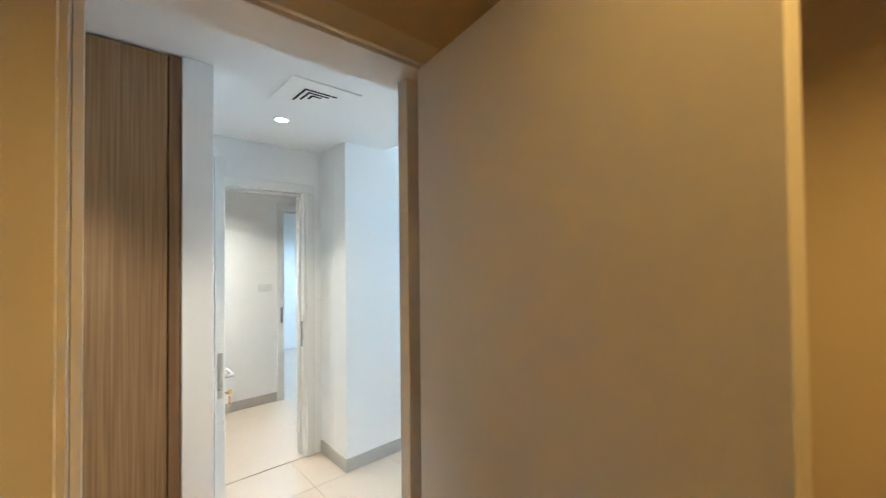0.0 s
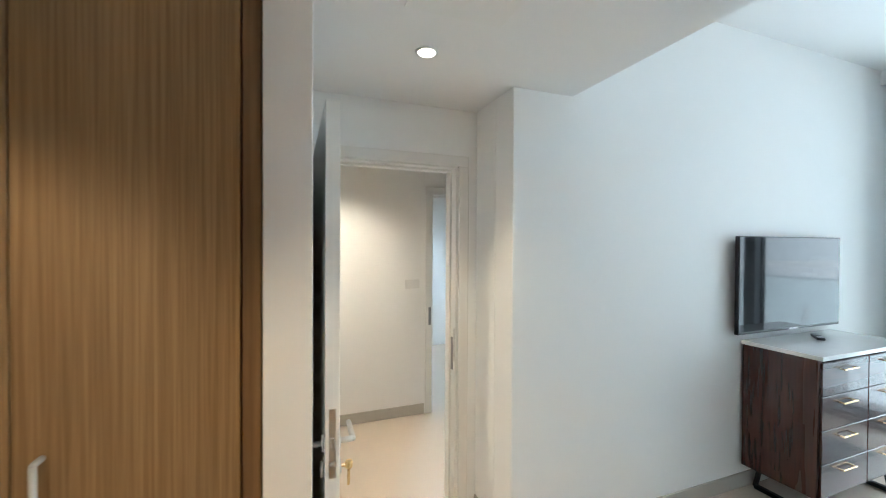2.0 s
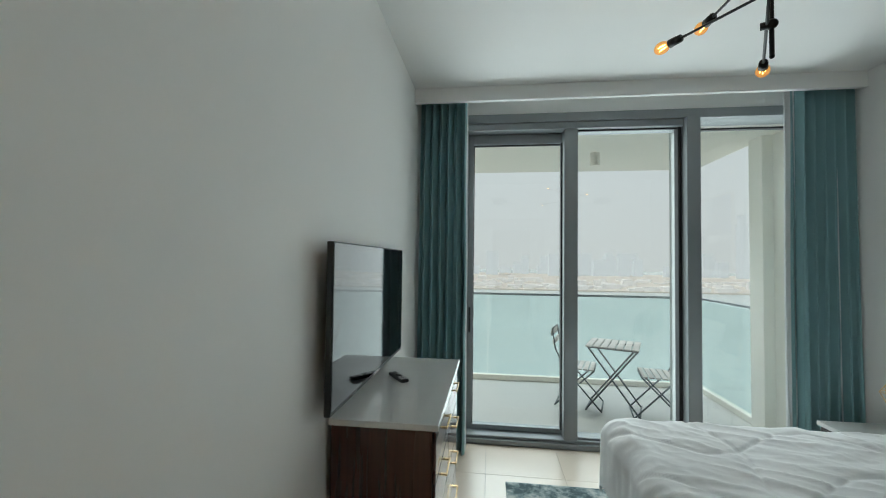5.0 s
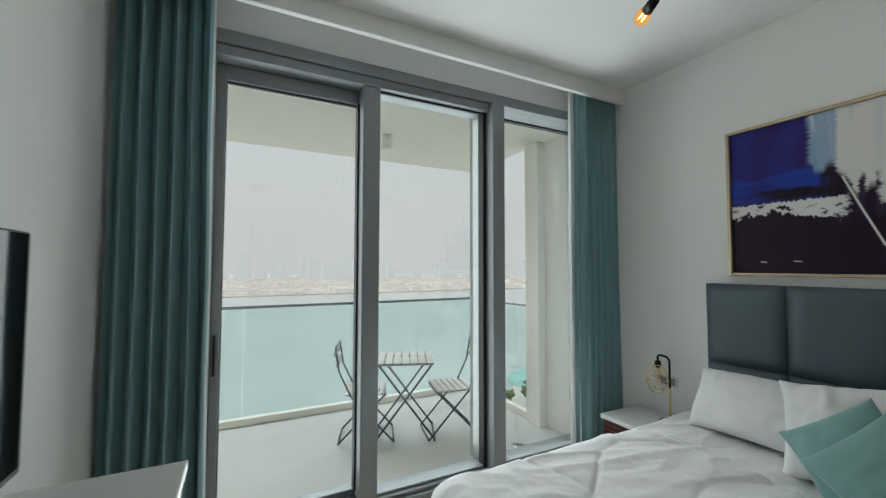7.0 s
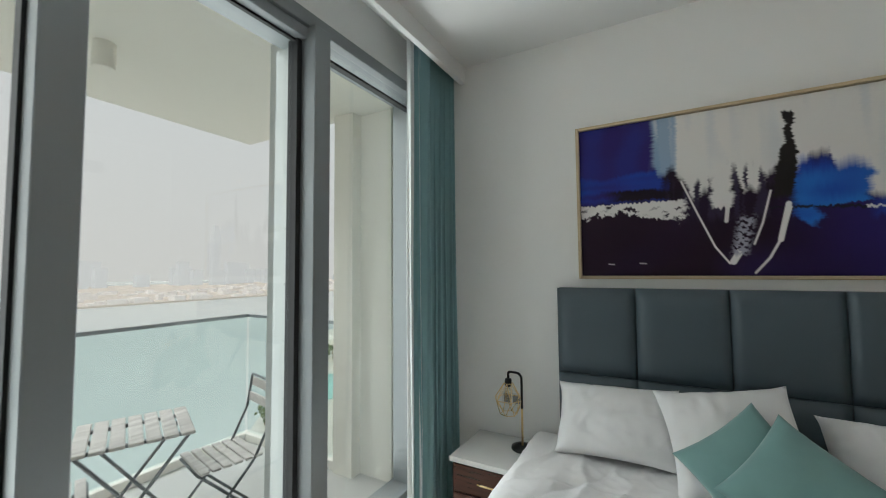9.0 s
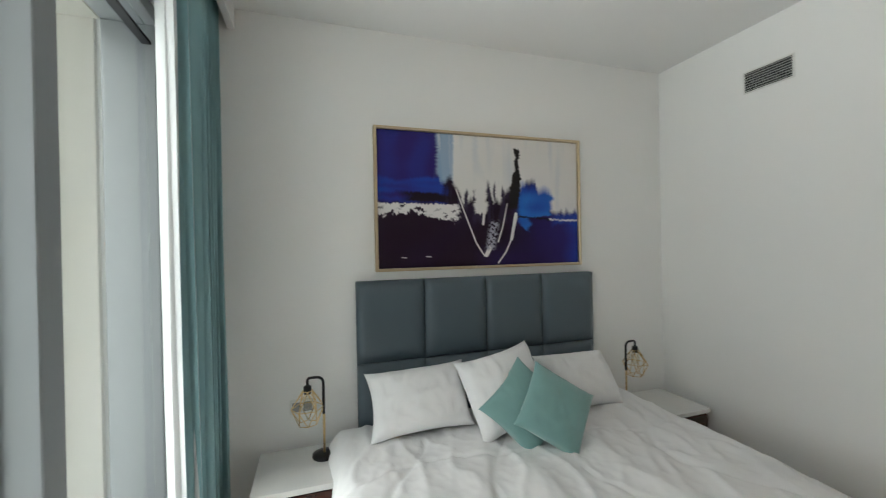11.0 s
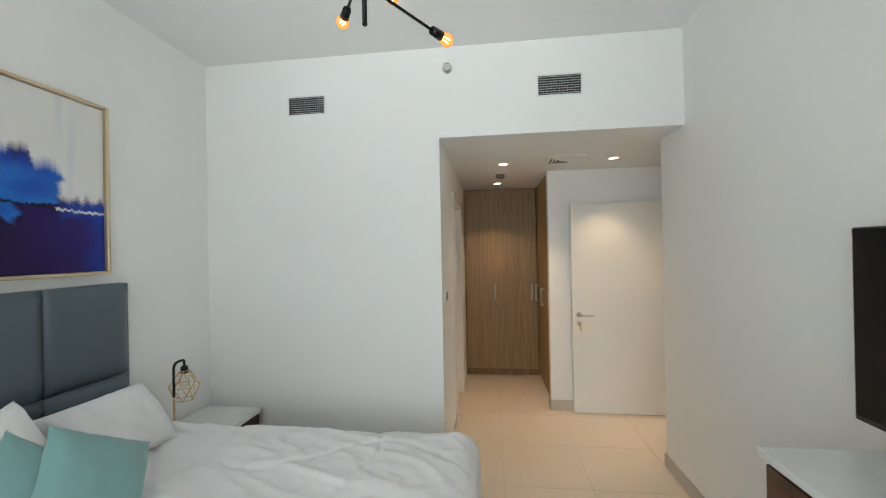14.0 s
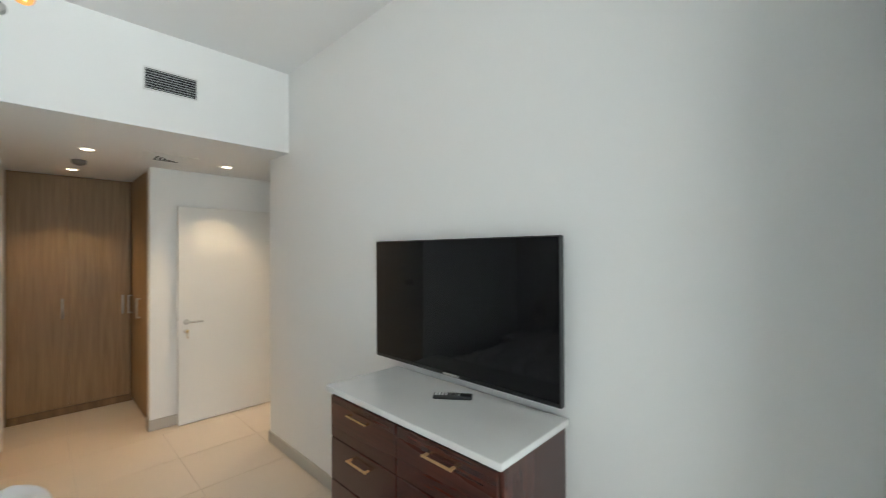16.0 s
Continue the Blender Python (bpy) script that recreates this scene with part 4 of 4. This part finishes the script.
# ---- chandelier ----
def chandelier():
    hx, hy = 1.69, 1.475
    t = thing("chandelier", (hx, hy, CZ), "black three-arm chandelier with six amber filament bulbs", "chandelier")
    bm = B()
    lathe(bm, (hx, hy, CZ - 0.03), [(0.06, 0), (0.065, 0.006), (0.065, 0.0295), (0.06, 0.0298)], 28)
    part("canopy", bm, BLACKM, t, "", True)
    bm = B()
    rod(bm, (hx, hy, 2.422), (hx, hy, CZ - 0.028), 0.008)
    ball(bm, (hx, hy, 2.422), 0.009)
    part("rod", bm, BLACKM, t, "", True)
    for z, dx, dy, h in ((2.785, -0.05, 1.0, 0.42), (2.665, -0.53, 0.85, 0.43), (2.545, 0.511, 0.859, 0.435)):
        d = Vector((dx, dy, 0)).normalized()
        c = Vector((hx, hy, z)) + Vector((-d.y, d.x, 0)) * 0.014
        bm = B()
        rod(bm, c - d * (h - 0.05), c + d * (h - 0.05), 0.0058)
        a = part("arm", bm, BLACKM, t, "", True)
        bm = B()
        ball(bm, (hx, hy, z), 0.021, 1, 1, 0.9)
        rod(bm, Vector((hx, hy, z)), c + Vector((-d.y, d.x, 0)) * 0.02, 0.014)
        part("joint", bm, BLACKM, t, "", True)
        for s in (-1, 1):
            q = c + d * s * (h - 0.09)
            bm = B()
            rod(bm, q, q + d * s * 0.055, 0.017, 0.020, 16)
            part("socket", bm, BLACKM, a, "black bulb socket", True)
            b = q + d * s * 0.095
            rot = (d * s).to_track_quat("Z", "Y").to_matrix().to_4x4()
            bm = B()
            bmesh.ops.create_uvsphere(bm, u_segments=18, v_segments=12, radius=0.0285, matrix=Matrix.Translation(b) @ rot @ Matrix.Diagonal((1, 1, 1.25, 1)))
            bl = part("bulb", bm, AMBER, a, "amber glass filament bulb, lit", True)
            bm = B()
            for k in range(4):
                w = rot @ Vector((0.008 * math.cos(k * 1.57), 0.008 * math.sin(k * 1.57), 0))
                rod(bm, b + w - d * s * 0.018, b + w * 1.3 + d * s * 0.012, 0.0022, seg=6)
            part("filament", bm, BULB, bl)


chandelier()


# ---- wall and ceiling fittings ----
def grille(x0, x1, z0, z1, label):
    t = thing("air_grille", ((x0 + x1) / 2, 0.0, z0), label, "vent", "air grilles on the back wall")
    bm = B()
    box(bm, x0, x1, 0.0005, 0.003, z0, z1)
    part("backing", bm, VENTD, t)
    w = 0.010
    for b in ((x0 - w, x0, z0 - w, z1 + w), (x1, x1 + w, z0 - w, z1 + w), (x0, x1, z0 - w, z0), (x0, x1, z1, z1 + w)):
        bm = B()
        box(bm, b[0], b[1], 0.0005, 0.010, b[2], b[3], 0.0015)
        part("frame", bm, PLASTW, t)
    n = 8
    for k in range(n):
        z = z0 + (k + 0.5) * (z1 - z0) / n
        bm = B()
        box(bm, x0, x1, 0.0045, 0.0095, z - 0.0012, z + 0.0012)
        part("slat", bm, ALU_L, t)
    for k in range(1, 16):
        x = x0 + k * (x1 - x0) / 16
        bm = B()
        box(bm, x - 0.0008, x + 0.0008, 0.0032, 0.0044, z0, z1)
        part("fin", bm, ALU_L, t)


grille(2.476, 2.745, 2.676, 2.80, "pale metal air grille with dark slots high on the wall")
grille(0.654, 0.938, 2.703, 2.834, "pale metal air grille over the entry opening")

bm = B()
sx, sz = 1.563, 2.938
rod(bm, (sx, 0.0, sz), (sx, 0.006, sz), 0.036, seg=24)
rod(bm, (sx, 0.006, sz), (sx, 0.028, sz), 0.024, 0.018, 20)
rod(bm, (sx, 0.028, sz), (sx, 0.034, sz), 0.028, seg=20)
single("wall_sprinkler", bm, STEEL, "chrome side-wall sprinkler head on a round plate", "sprinkler", smooth=False)

for lx, ly in ((0.182, -0.90), (1.15, -0.955), (1.185, -2.03), (-1.25, -1.1)):
    t = thing("downlight", (lx, ly, SZ), "round recessed ceiling downlight, lit", "downlight", "ceiling downlights")
    bm = B()
    lathe(bm, (lx, ly, SZ - 0.006), [(0.036, 0.001), (0.047, 0.0), (0.049, 0.0055)], 28)
    part("trim", bm, PLASTW, t, "white trim ring", True)
    bm = B()
    rod(bm, (lx, ly, SZ - 0.0072), (lx, ly, SZ - 0.0062), 0.036, seg=28)
    part("lens", bm, DISC, t, "glowing lens")


def diffuser():
    cx, cy = 0.645, -0.89
    t = thing("ceiling_diffuser", (cx, cy, SZ), "white square four-way ceiling air diffuser", "vent")
    bm = B()
    box(bm, cx - 0.185, cx + 0.185, cy - 0.185, cy + 0.185, SZ - 0.008, SZ - 0.0005, 0.003)
    part("plate", bm, PLASTW, t)
    for h in (0.088, 0.058, 0.028):
        bm = B()
        box(bm, cx + h - 0.012, cx + h, cy - h, cy + h, SZ - 0.0105, SZ - 0.0082)
        box(bm, cx - h, cx + h - 0.0125, cy - h, cy - h + 0.012, SZ - 0.0105, SZ - 0.0082)
        part("slot", bm, VENTD, t, "dark air slot")


diffuser()
bm = B()
lathe(bm, (1.165, -1.49, SZ - 0.045), [(0.022, 0), (0.045, 0.012), (0.05, 0.03), (0.05, 0.0445)], 24)
single("smoke_detector", bm, STEELD, "small grey smoke detector on the entry ceiling", "detector", smooth=True)


def plate(at, axis, side, w, h, label, category, rocker=True):
    """A wall plate facing along axis x or y."""
    t = thing("switch_plate" if rocker else "socket_plate", at, label, category)
    x, y, z = at
    bm = B()
    if axis == "x":
        box(bm, *sorted((x, x + side * 0.009)), y - w / 2, y + w / 2, z - h / 2, z + h / 2, 0.003, 2)
    else:
        box(bm, x - w / 2, x + w / 2, *sorted((y, y + side * 0.009)), z - h / 2, z + h / 2, 0.003, 2)
    part("plate", bm, PLASTW, t)
    for s in (-0.22, 0.22):
        bm = B()
        if axis == "x":
            box(bm, *sorted((x + side * 0.0085, x + side * 0.012)), y + s * w - w * 0.18, y + s * w + w * 0.18, z - h * 0.32, z + h * 0.32, 0.001)
        else:
            box(bm, x + s * w - w * 0.18, x + s * w + w * 0.18, *sorted((y + side * 0.0085, y + side * 0.012)), z - h * 0.32, z + h * 0.32, 0.001)
        part("rocker" if rocker else "outlet", bm, VENTD if not rocker else STEELD if side < 0 else PLASTW, t)


plate((1.63, -0.215, 1.305), "x", -1, 0.15, 0.09, "white double switch plate on the entry wall", "switch")
plate((RX, 2.79, 0.77), "x", -1, 0.14, 0.085, "white socket plate over the nightstand", "socket")
plate((-1.85, -0.36, 1.26), "x", 1, 0.14, 0.085, "white switch plate in the hall", "switch")


# ---- balcony ----
structure("balcony_floor", [(-2.2, 3.45, WY + 0.08, 5.58, -0.12, -0.012)], BALC, "pale stone-tiled balcony floor")
structure("balcony_soffit", [(-2.2, 3.40, WY + 0.08, 5.56, 2.92, 3.3)], RENDER_W, "white rendered balcony soffit")
structure("facade", [(-2.4, -0.001, WY + 0.101, 3.95, -0.12, 3.3), (0.0, RX + 0.2, WY + 0.005, WY + 0.079, 2.99, 3.42)], RENDER_W, "white rendered facade beside the window")
structure("fin_wall", [(3.30, 4.1, 4.08, 4.28, -3.0, 3.4), (3.40, 4.1, 3.765, 4.079, -3.0, 3.4)], RENDER_W, "white rendered fin wall at the balcony's end")


def balustrade():
    t = thing("balustrade", (1.0, 5.50, 0), "frameless glass balcony balustrade with a slim metal top rail", "balustrade", kind="structure")
    xs = [-2.2, -0.62, 0.62, 1.86, 3.36]
    for a, b in zip(xs, xs[1:]):
        bm = B()
        box(bm, a + 0.006, b - 0.006, 5.49, 5.508, 0.03, 1.17, 0.002)
        part("pane", bm, GLASSB, t, "clear greenish glass panel").visible_shadow = False
    ys = [4.30, 5.48]
    for a, b in zip(ys, ys[1:]):
        bm = B()
        box(bm, 3.362, 3.38, a, b - 0.004, 0.03, 1.17, 0.002)
        part("pane", bm, GLASSB, t, "clear greenish glass panel").visible_shadow = False
    bm = B()
    box(bm, -2.2, 3.39, 5.48, 5.518, 1.17, 1.20, 0.004)
    part("top_rail", bm, ALU, t)
    bm = B()
    box(bm, 3.352, 3.39, 4.30, 5.479, 1.17, 1.20, 0.004)
    part("top_rail", bm, ALU, t)
    bm = B()
    box(bm, -2.2, 3.41, 5.46, 5.54, -0.012, 0.06, 0.006)
    part("shoe", bm, RENDER_W, t, "cream base shoe")
    bm = B()
    box(bm, 3.33, 3.41, 4.285, 5.459, -0.012, 0.06, 0.006)
    part("shoe", bm, RENDER_W, t, "cream base shoe")


balustrade()
bm = B()
lathe(bm, (1.85, 4.62, 2.77), [(0.05, 0), (0.055, 0.004), (0.055, 0.15)], 24)
single("balcony_light", bm, RENDER_W, "white cylindrical lamp under the balcony soffit", "lamp", smooth=False)


t = thing("floor_drain", (2.86, 3.86, -0.012), "round steel drain grate set in the balcony floor", "drain")
bm = B()
lathe(bm, (2.86, 3.86, -0.0118), [(0.058, 0), (0.06, 0.002), (0.056, 0.004)], 28)
part("rim", bm, STEEL, t, "", True)
for k in range(6):
    bm = B()
    w = math.sqrt(0.05 ** 2 - (0.016 * (k - 2.5)) ** 2)
    box(bm, 2.86 - w, 2.86 + w, 3.86 + 0.016 * (k - 2.5) - 0.003, 3.86 + 0.016 * (k - 2.5) + 0.003, -0.0075, -0.0068)
    part("slot", bm, VENTD, t, "dark drain slot")


def bistro_table(x, y, turn):
    m = pose(x, y, -0.012, 0, 0, turn)
    t = new("bistro_table")
    t.matrix_basis = m
    tagged(t, "folding bistro table with weathered wood slats and grey steel legs", "table")
    for k in range(7):
        q = -0.27 + k * 0.078
        bm = B()
        box(bm, q, q + 0.066, -0.26, 0.26, 0.715, 0.733, 0.004, m=m)
        part("slat", bm, TEAKG, t)
    for s in (-0.18, 0.18):
        bm = B()
        box(bm, -0.26, 0.26, s - 0.012, s + 0.012, 0.695, 0.714, 0.002, m=m)
        part("rail", bm, STEELG, t)
        for d in (-1, 1):
            bm = B()
            tube(bm, [m @ Vector((-0.27 * d, s + 0.015 * d, 0.012)), m @ Vector((0.25 * d, s + 0.015 * d, 0.70))], 0.010, 8)
            part("leg", bm, STEELG, t, "", True)
    for d in (-1, 1):
        bm = B()
        tube(bm, [m @ Vector((-0.27 * d, -0.22, 0.012)), m @ Vector((-0.27 * d, 0.22, 0.012))], 0.010, 8)
        part("foot_bar", bm, STEELG, t, "", True)


def bistro_chair(x, y, turn, label):
    """Faces +y before it is turned."""
    m = pose(x, y, -0.012, 0, 0, turn)
    t = new("bistro_chair")
    t.matrix_basis = m
    tagged(t, label, "chair", "bistro chairs on the balcony")
    for k in range(6):
        q = -0.18 + k * 0.062
        bm = B()
        box(bm, -0.20, 0.20, q, q + 0.048, 0.445, 0.461, 0.003, m=m)
        part("slat", bm, TEAKG, t)
    for z, tilt in ((0.70, 0), (0.80, 0)):
        bm = B()
        box(bm, -0.20, 0.20, -0.262 - (z - 0.7) * 0.2, -0.246 - (z - 0.7) * 0.2, z, z + 0.06, 0.003, m=m)
        part("back_slat", bm, TEAKG, t)
    for s in (-0.19, 0.19):
        bm = B()
        tube(bm, [m @ Vector((s, 0.26, 0.012)), m @ Vector((s, -0.13, 0.44)), m @ Vector((s, -0.235, 0.66)), m @ Vector((s, -0.27, 0.88))], 0.009, 8)
        part("back_leg", bm, STEELG, t, "", True)
        bm = B()
        tube(bm, [m @ Vector((s * 0.9, -0.24, 0.012)), m @ Vector((s * 0.9, 0.18, 0.44))], 0.009, 8)
        part("front_leg", bm, STEELG, t, "", True)
    for q, z, w in ((0.26, 0.012, 0.19), (-0.24, 0.012, 0.171), (0.18, 0.435, 0.171), (-0.27, 0.88, 0.19)):
        bm = B()
        tube(bm, [m @ Vector((-w, q, z)), m @ Vector((w, q, z))], 0.008, 8)
        part("cross_bar", bm, STEELG, t, "", True)


bistro_table(2.05, 4.58, -22)
bistro_chair(2.46, 4.42, 78, "folding slatted bistro chair beside the balcony table")
bistro_chair(1.68, 4.68, -108, "folding slatted bistro chair seen across the balcony table")

# ---- distance: water, far shore, towers, gardens below ----
SEA = mat("pale_sea_water", (0.50, 0.56, 0.56), 0.25, var=0.12, scale=0.004, bump=0.3, bscale=0.25, bdist=0.6, rvar=0.05)
SAND = mat("sand_ground", (0.52, 0.49, 0.45), 0.9, var=0.15, scale=0.02)
PAVE = mat("pale_paving", (0.60, 0.57, 0.52), 0.8, var=0.08, scale=0.05)
POOL = mat("pool_water", (0.30, 0.60, 0.56), 0.15, var=0.08, scale=0.1)
LEAF = mat("garden_foliage", (0.10, 0.13, 0.05), 0.8, var=0.35, scale=0.4)
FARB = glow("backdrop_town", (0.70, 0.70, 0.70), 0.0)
# aerial haze is put into the emission: black base, glow near the sky's tone
FAR_GLOW = glow("haze_glow_skyline", (0.79, 0.80, 0.81), HAZE_S)
FAR_GLOW.node_tree.nodes["Principled BSDF"].inputs["Base Color"].default_value = (0, 0, 0, 1)
SG = -60.0
bm = B()
box(bm, -4000, 4500, -3000, 4500, SG - 6, SG - 2)
single("water", bm, SEA, "calm pale grey-green water reaching the far shore", kind="structure")
HAZE = bpy.data.materials.new("hazy_sky")
HAZE.use_nodes = True
hn, hl = HAZE.node_tree.nodes, HAZE.node_tree.links
hn.remove(hn["Principled BSDF"])
em, gp, sp, mr, cr = hn.new("ShaderNodeEmission"), hn.new("ShaderNodeNewGeometry"), hn.new("ShaderNodeSeparateXYZ"), hn.new("ShaderNodeMapRange"), hn.new("ShaderNodeValToRGB")
hl.new(gp.outputs["Position"], sp.inputs[0])
hl.new(sp.outputs["Z"], mr.inputs["Value"])
mr.inputs["From Min"].default_value, mr.inputs["From Max"].default_value = -60, 1600
hl.new(mr.outputs[0], cr.inputs[0])
cr.color_ramp.elements[0].color, cr.color_ramp.elements[1].color = (0.86, 0.85, 0.84, 1), (0.86, 0.89, 0.92, 1)
hl.new(cr.outputs[0], em.inputs["Color"])
em.inputs["Strength"].default_value = HAZE_S
hl.new(em.outputs[0], hn["Material Output"].inputs["Surface"])
bm = B()
for k in range(64):
    a, b = 2 * math.pi * k / 64, 2 * math.pi * (k + 1) / 64
    R = 3500
    bm.faces.new([bm.verts.new((R * math.cos(q), R * math.sin(q), z)) for q, z in ((a, -70), (b, -70), (b, 2600), (a, 2600))])
single("sky_backdrop", bm, HAZE, "hazy white sky over the water", kind="structure")

rng = random.Random(5)
bm = B()
box(bm, -1800, 2600, 900, 2200, SG - 3, SG + 1)
single("far_shore", bm, SAND, "low sandy far shore under haze", kind="structure")
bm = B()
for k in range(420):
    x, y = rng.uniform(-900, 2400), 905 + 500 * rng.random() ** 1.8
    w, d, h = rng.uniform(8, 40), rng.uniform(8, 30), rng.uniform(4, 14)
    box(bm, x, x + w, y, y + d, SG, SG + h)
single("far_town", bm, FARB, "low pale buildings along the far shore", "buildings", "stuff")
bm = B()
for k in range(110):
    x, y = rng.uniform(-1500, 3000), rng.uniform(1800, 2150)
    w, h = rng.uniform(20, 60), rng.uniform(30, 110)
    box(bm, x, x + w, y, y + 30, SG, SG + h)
single("haze_glow_skyline", bm, FAR_GLOW, "hazy city skyline beyond the shore", kind="structure")
# the skyscraper glows with the skyline's haze tone and takes no light itself
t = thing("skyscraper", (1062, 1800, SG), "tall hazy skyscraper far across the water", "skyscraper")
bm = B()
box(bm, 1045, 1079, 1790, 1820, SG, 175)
part("shaft", bm, FAR_GLOW, t)
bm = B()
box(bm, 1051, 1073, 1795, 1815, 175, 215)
part("crown", bm, FAR_GLOW, t)

# gardens and pool at the foot of the building
GM = pose(0, 0, 0, 0, 0, 41)
bm = B()
box(bm, 90, 420, -150, 42, SG - 2, SG + 2, m=GM)
single("ground_gardens", bm, PAVE, "pale paved pool gardens below", kind="structure")
bm = B()
lathe(bm, (148, 160, SG + 2.1), [(24, 0), (24, 0.3), (23, 0.35)], 40)
single("swimming_pool", bm, POOL, "turquoise round swimming pool in the gardens", "pool")
for k in range(46):
    x, y, _ = GM @ Vector((rng.uniform(130, 335), rng.uniform(-50, 38), 0))
    if math.hypot(x - 148, y - 160) < 34:
        continue
    h = rng.uniform(5, 9)
    t = thing("tree", (x, y, SG + 2), "small green garden tree far below", "tree", "garden trees")
    bm = B()
    rod(bm, (x, y, SG + 2), (x, y, SG + 2 + h * 0.5), 0.35, 0.2, 8)
    part("trunk", bm, WARDS, t)
    bm = B()
    for q in range(26):
        v = Vector((rng.gauss(0, 1), rng.gauss(0, 1), rng.gauss(0, 0.7))) * h * 0.2
        bmesh.ops.create_icosphere(bm, subdivisions=1, radius=rng.uniform(0.5, 1.3), matrix=Matrix.Translation((x + v.x, y + v.y, SG + 2 + h * 0.7 + v.z)) @ Matrix.Rotation(rng.uniform(0, 6), 4, "X"))
    part("crown", bm, LEAF, t)


def tower():
    """White tower with upright fins and a strip of curved balconies."""
    cx, cy, w, d, z1 = TOWER
    turn = 41
    m = pose(cx, cy, SG, 0, 0, turn)
    t = new("tower")
    t.matrix_basis = m
    tagged(t, "white high-rise tower with upright fins and stacked balconies", "tower")
    g = mat("tower_glazing", (0.36, 0.42, 0.46), 0.25, var=0.1, scale=0.05)
    bm = B()
    box(bm, 0, d, -w / 2, w / 2, 0, z1, m=m)
    part("shaft", bm, g, t, "blue-grey glazed shaft")
    n = 12
    for k in range(n):
        y = -w / 2 + (k + 0.5) * w / n + w * 0.06
        if y > w / 2:
            continue
        bm = B()
        box(bm, -0.9, 0.1, y - w / n * 0.3, y + w / n * 0.3, 0, z1 + 2, m=m)
        part("fin", bm, RENDER_W, t)
    for k in range(int(z1 / 4.6)):
        bm = B()
        lathe(bm, (0.5, -w / 2 - 1.0, k * 4.6 + 1), [(3.6, 0), (3.8, 0.2), (3.8, 1.6), (3.6, 1.8)], 18)
        bm.transform(m)
        part("balcony", bm, RENDER_W, t, "rounded white balcony")
    bm = B()
    box(bm, -14, 8, -w, w, 0, 7, m=m)
    part("podium", bm, RENDER_W, t, "white colonnaded podium")


tower()

# ---- floor tiles ----
TW = 0.6
bx, by = 0.62 - 2 * TW, -0.62 - 5 * TW
shared = {}
for i in range(8):
    for j in range(13):
        x0, x1 = max(-0.428, bx + i * TW), min(RX, bx + (i + 1) * TW)
        y0, y1 = max(-3.0, by + j * TW), min(3.468, by + (j + 1) * TW)
        if x1 - x0 < 0.02 or y1 - y0 < 0.02:
            continue
        if y1 <= 0.0 and x0 >= 1.63:
            continue
        if y0 < 0.0 < y1 and x0 >= 1.63:
            y0 = 0.0
        if y0 < 0 and x1 > 1.63:
            x1 = 1.63
        key = (round(x1 - x0, 3), round(y1 - y0, 3))
        if key not in shared:
            bm = B()
            box(bm, 0.001, key[0] - 0.001, 0.001, key[1] - 0.001, -0.006, 0.0, 0.0008)
            shared[key] = mesh("tile", bm, TILE)
        ob = new("tile", shared[key])
        ob.parent = floor
        ob.location = (x0, y0, 0)
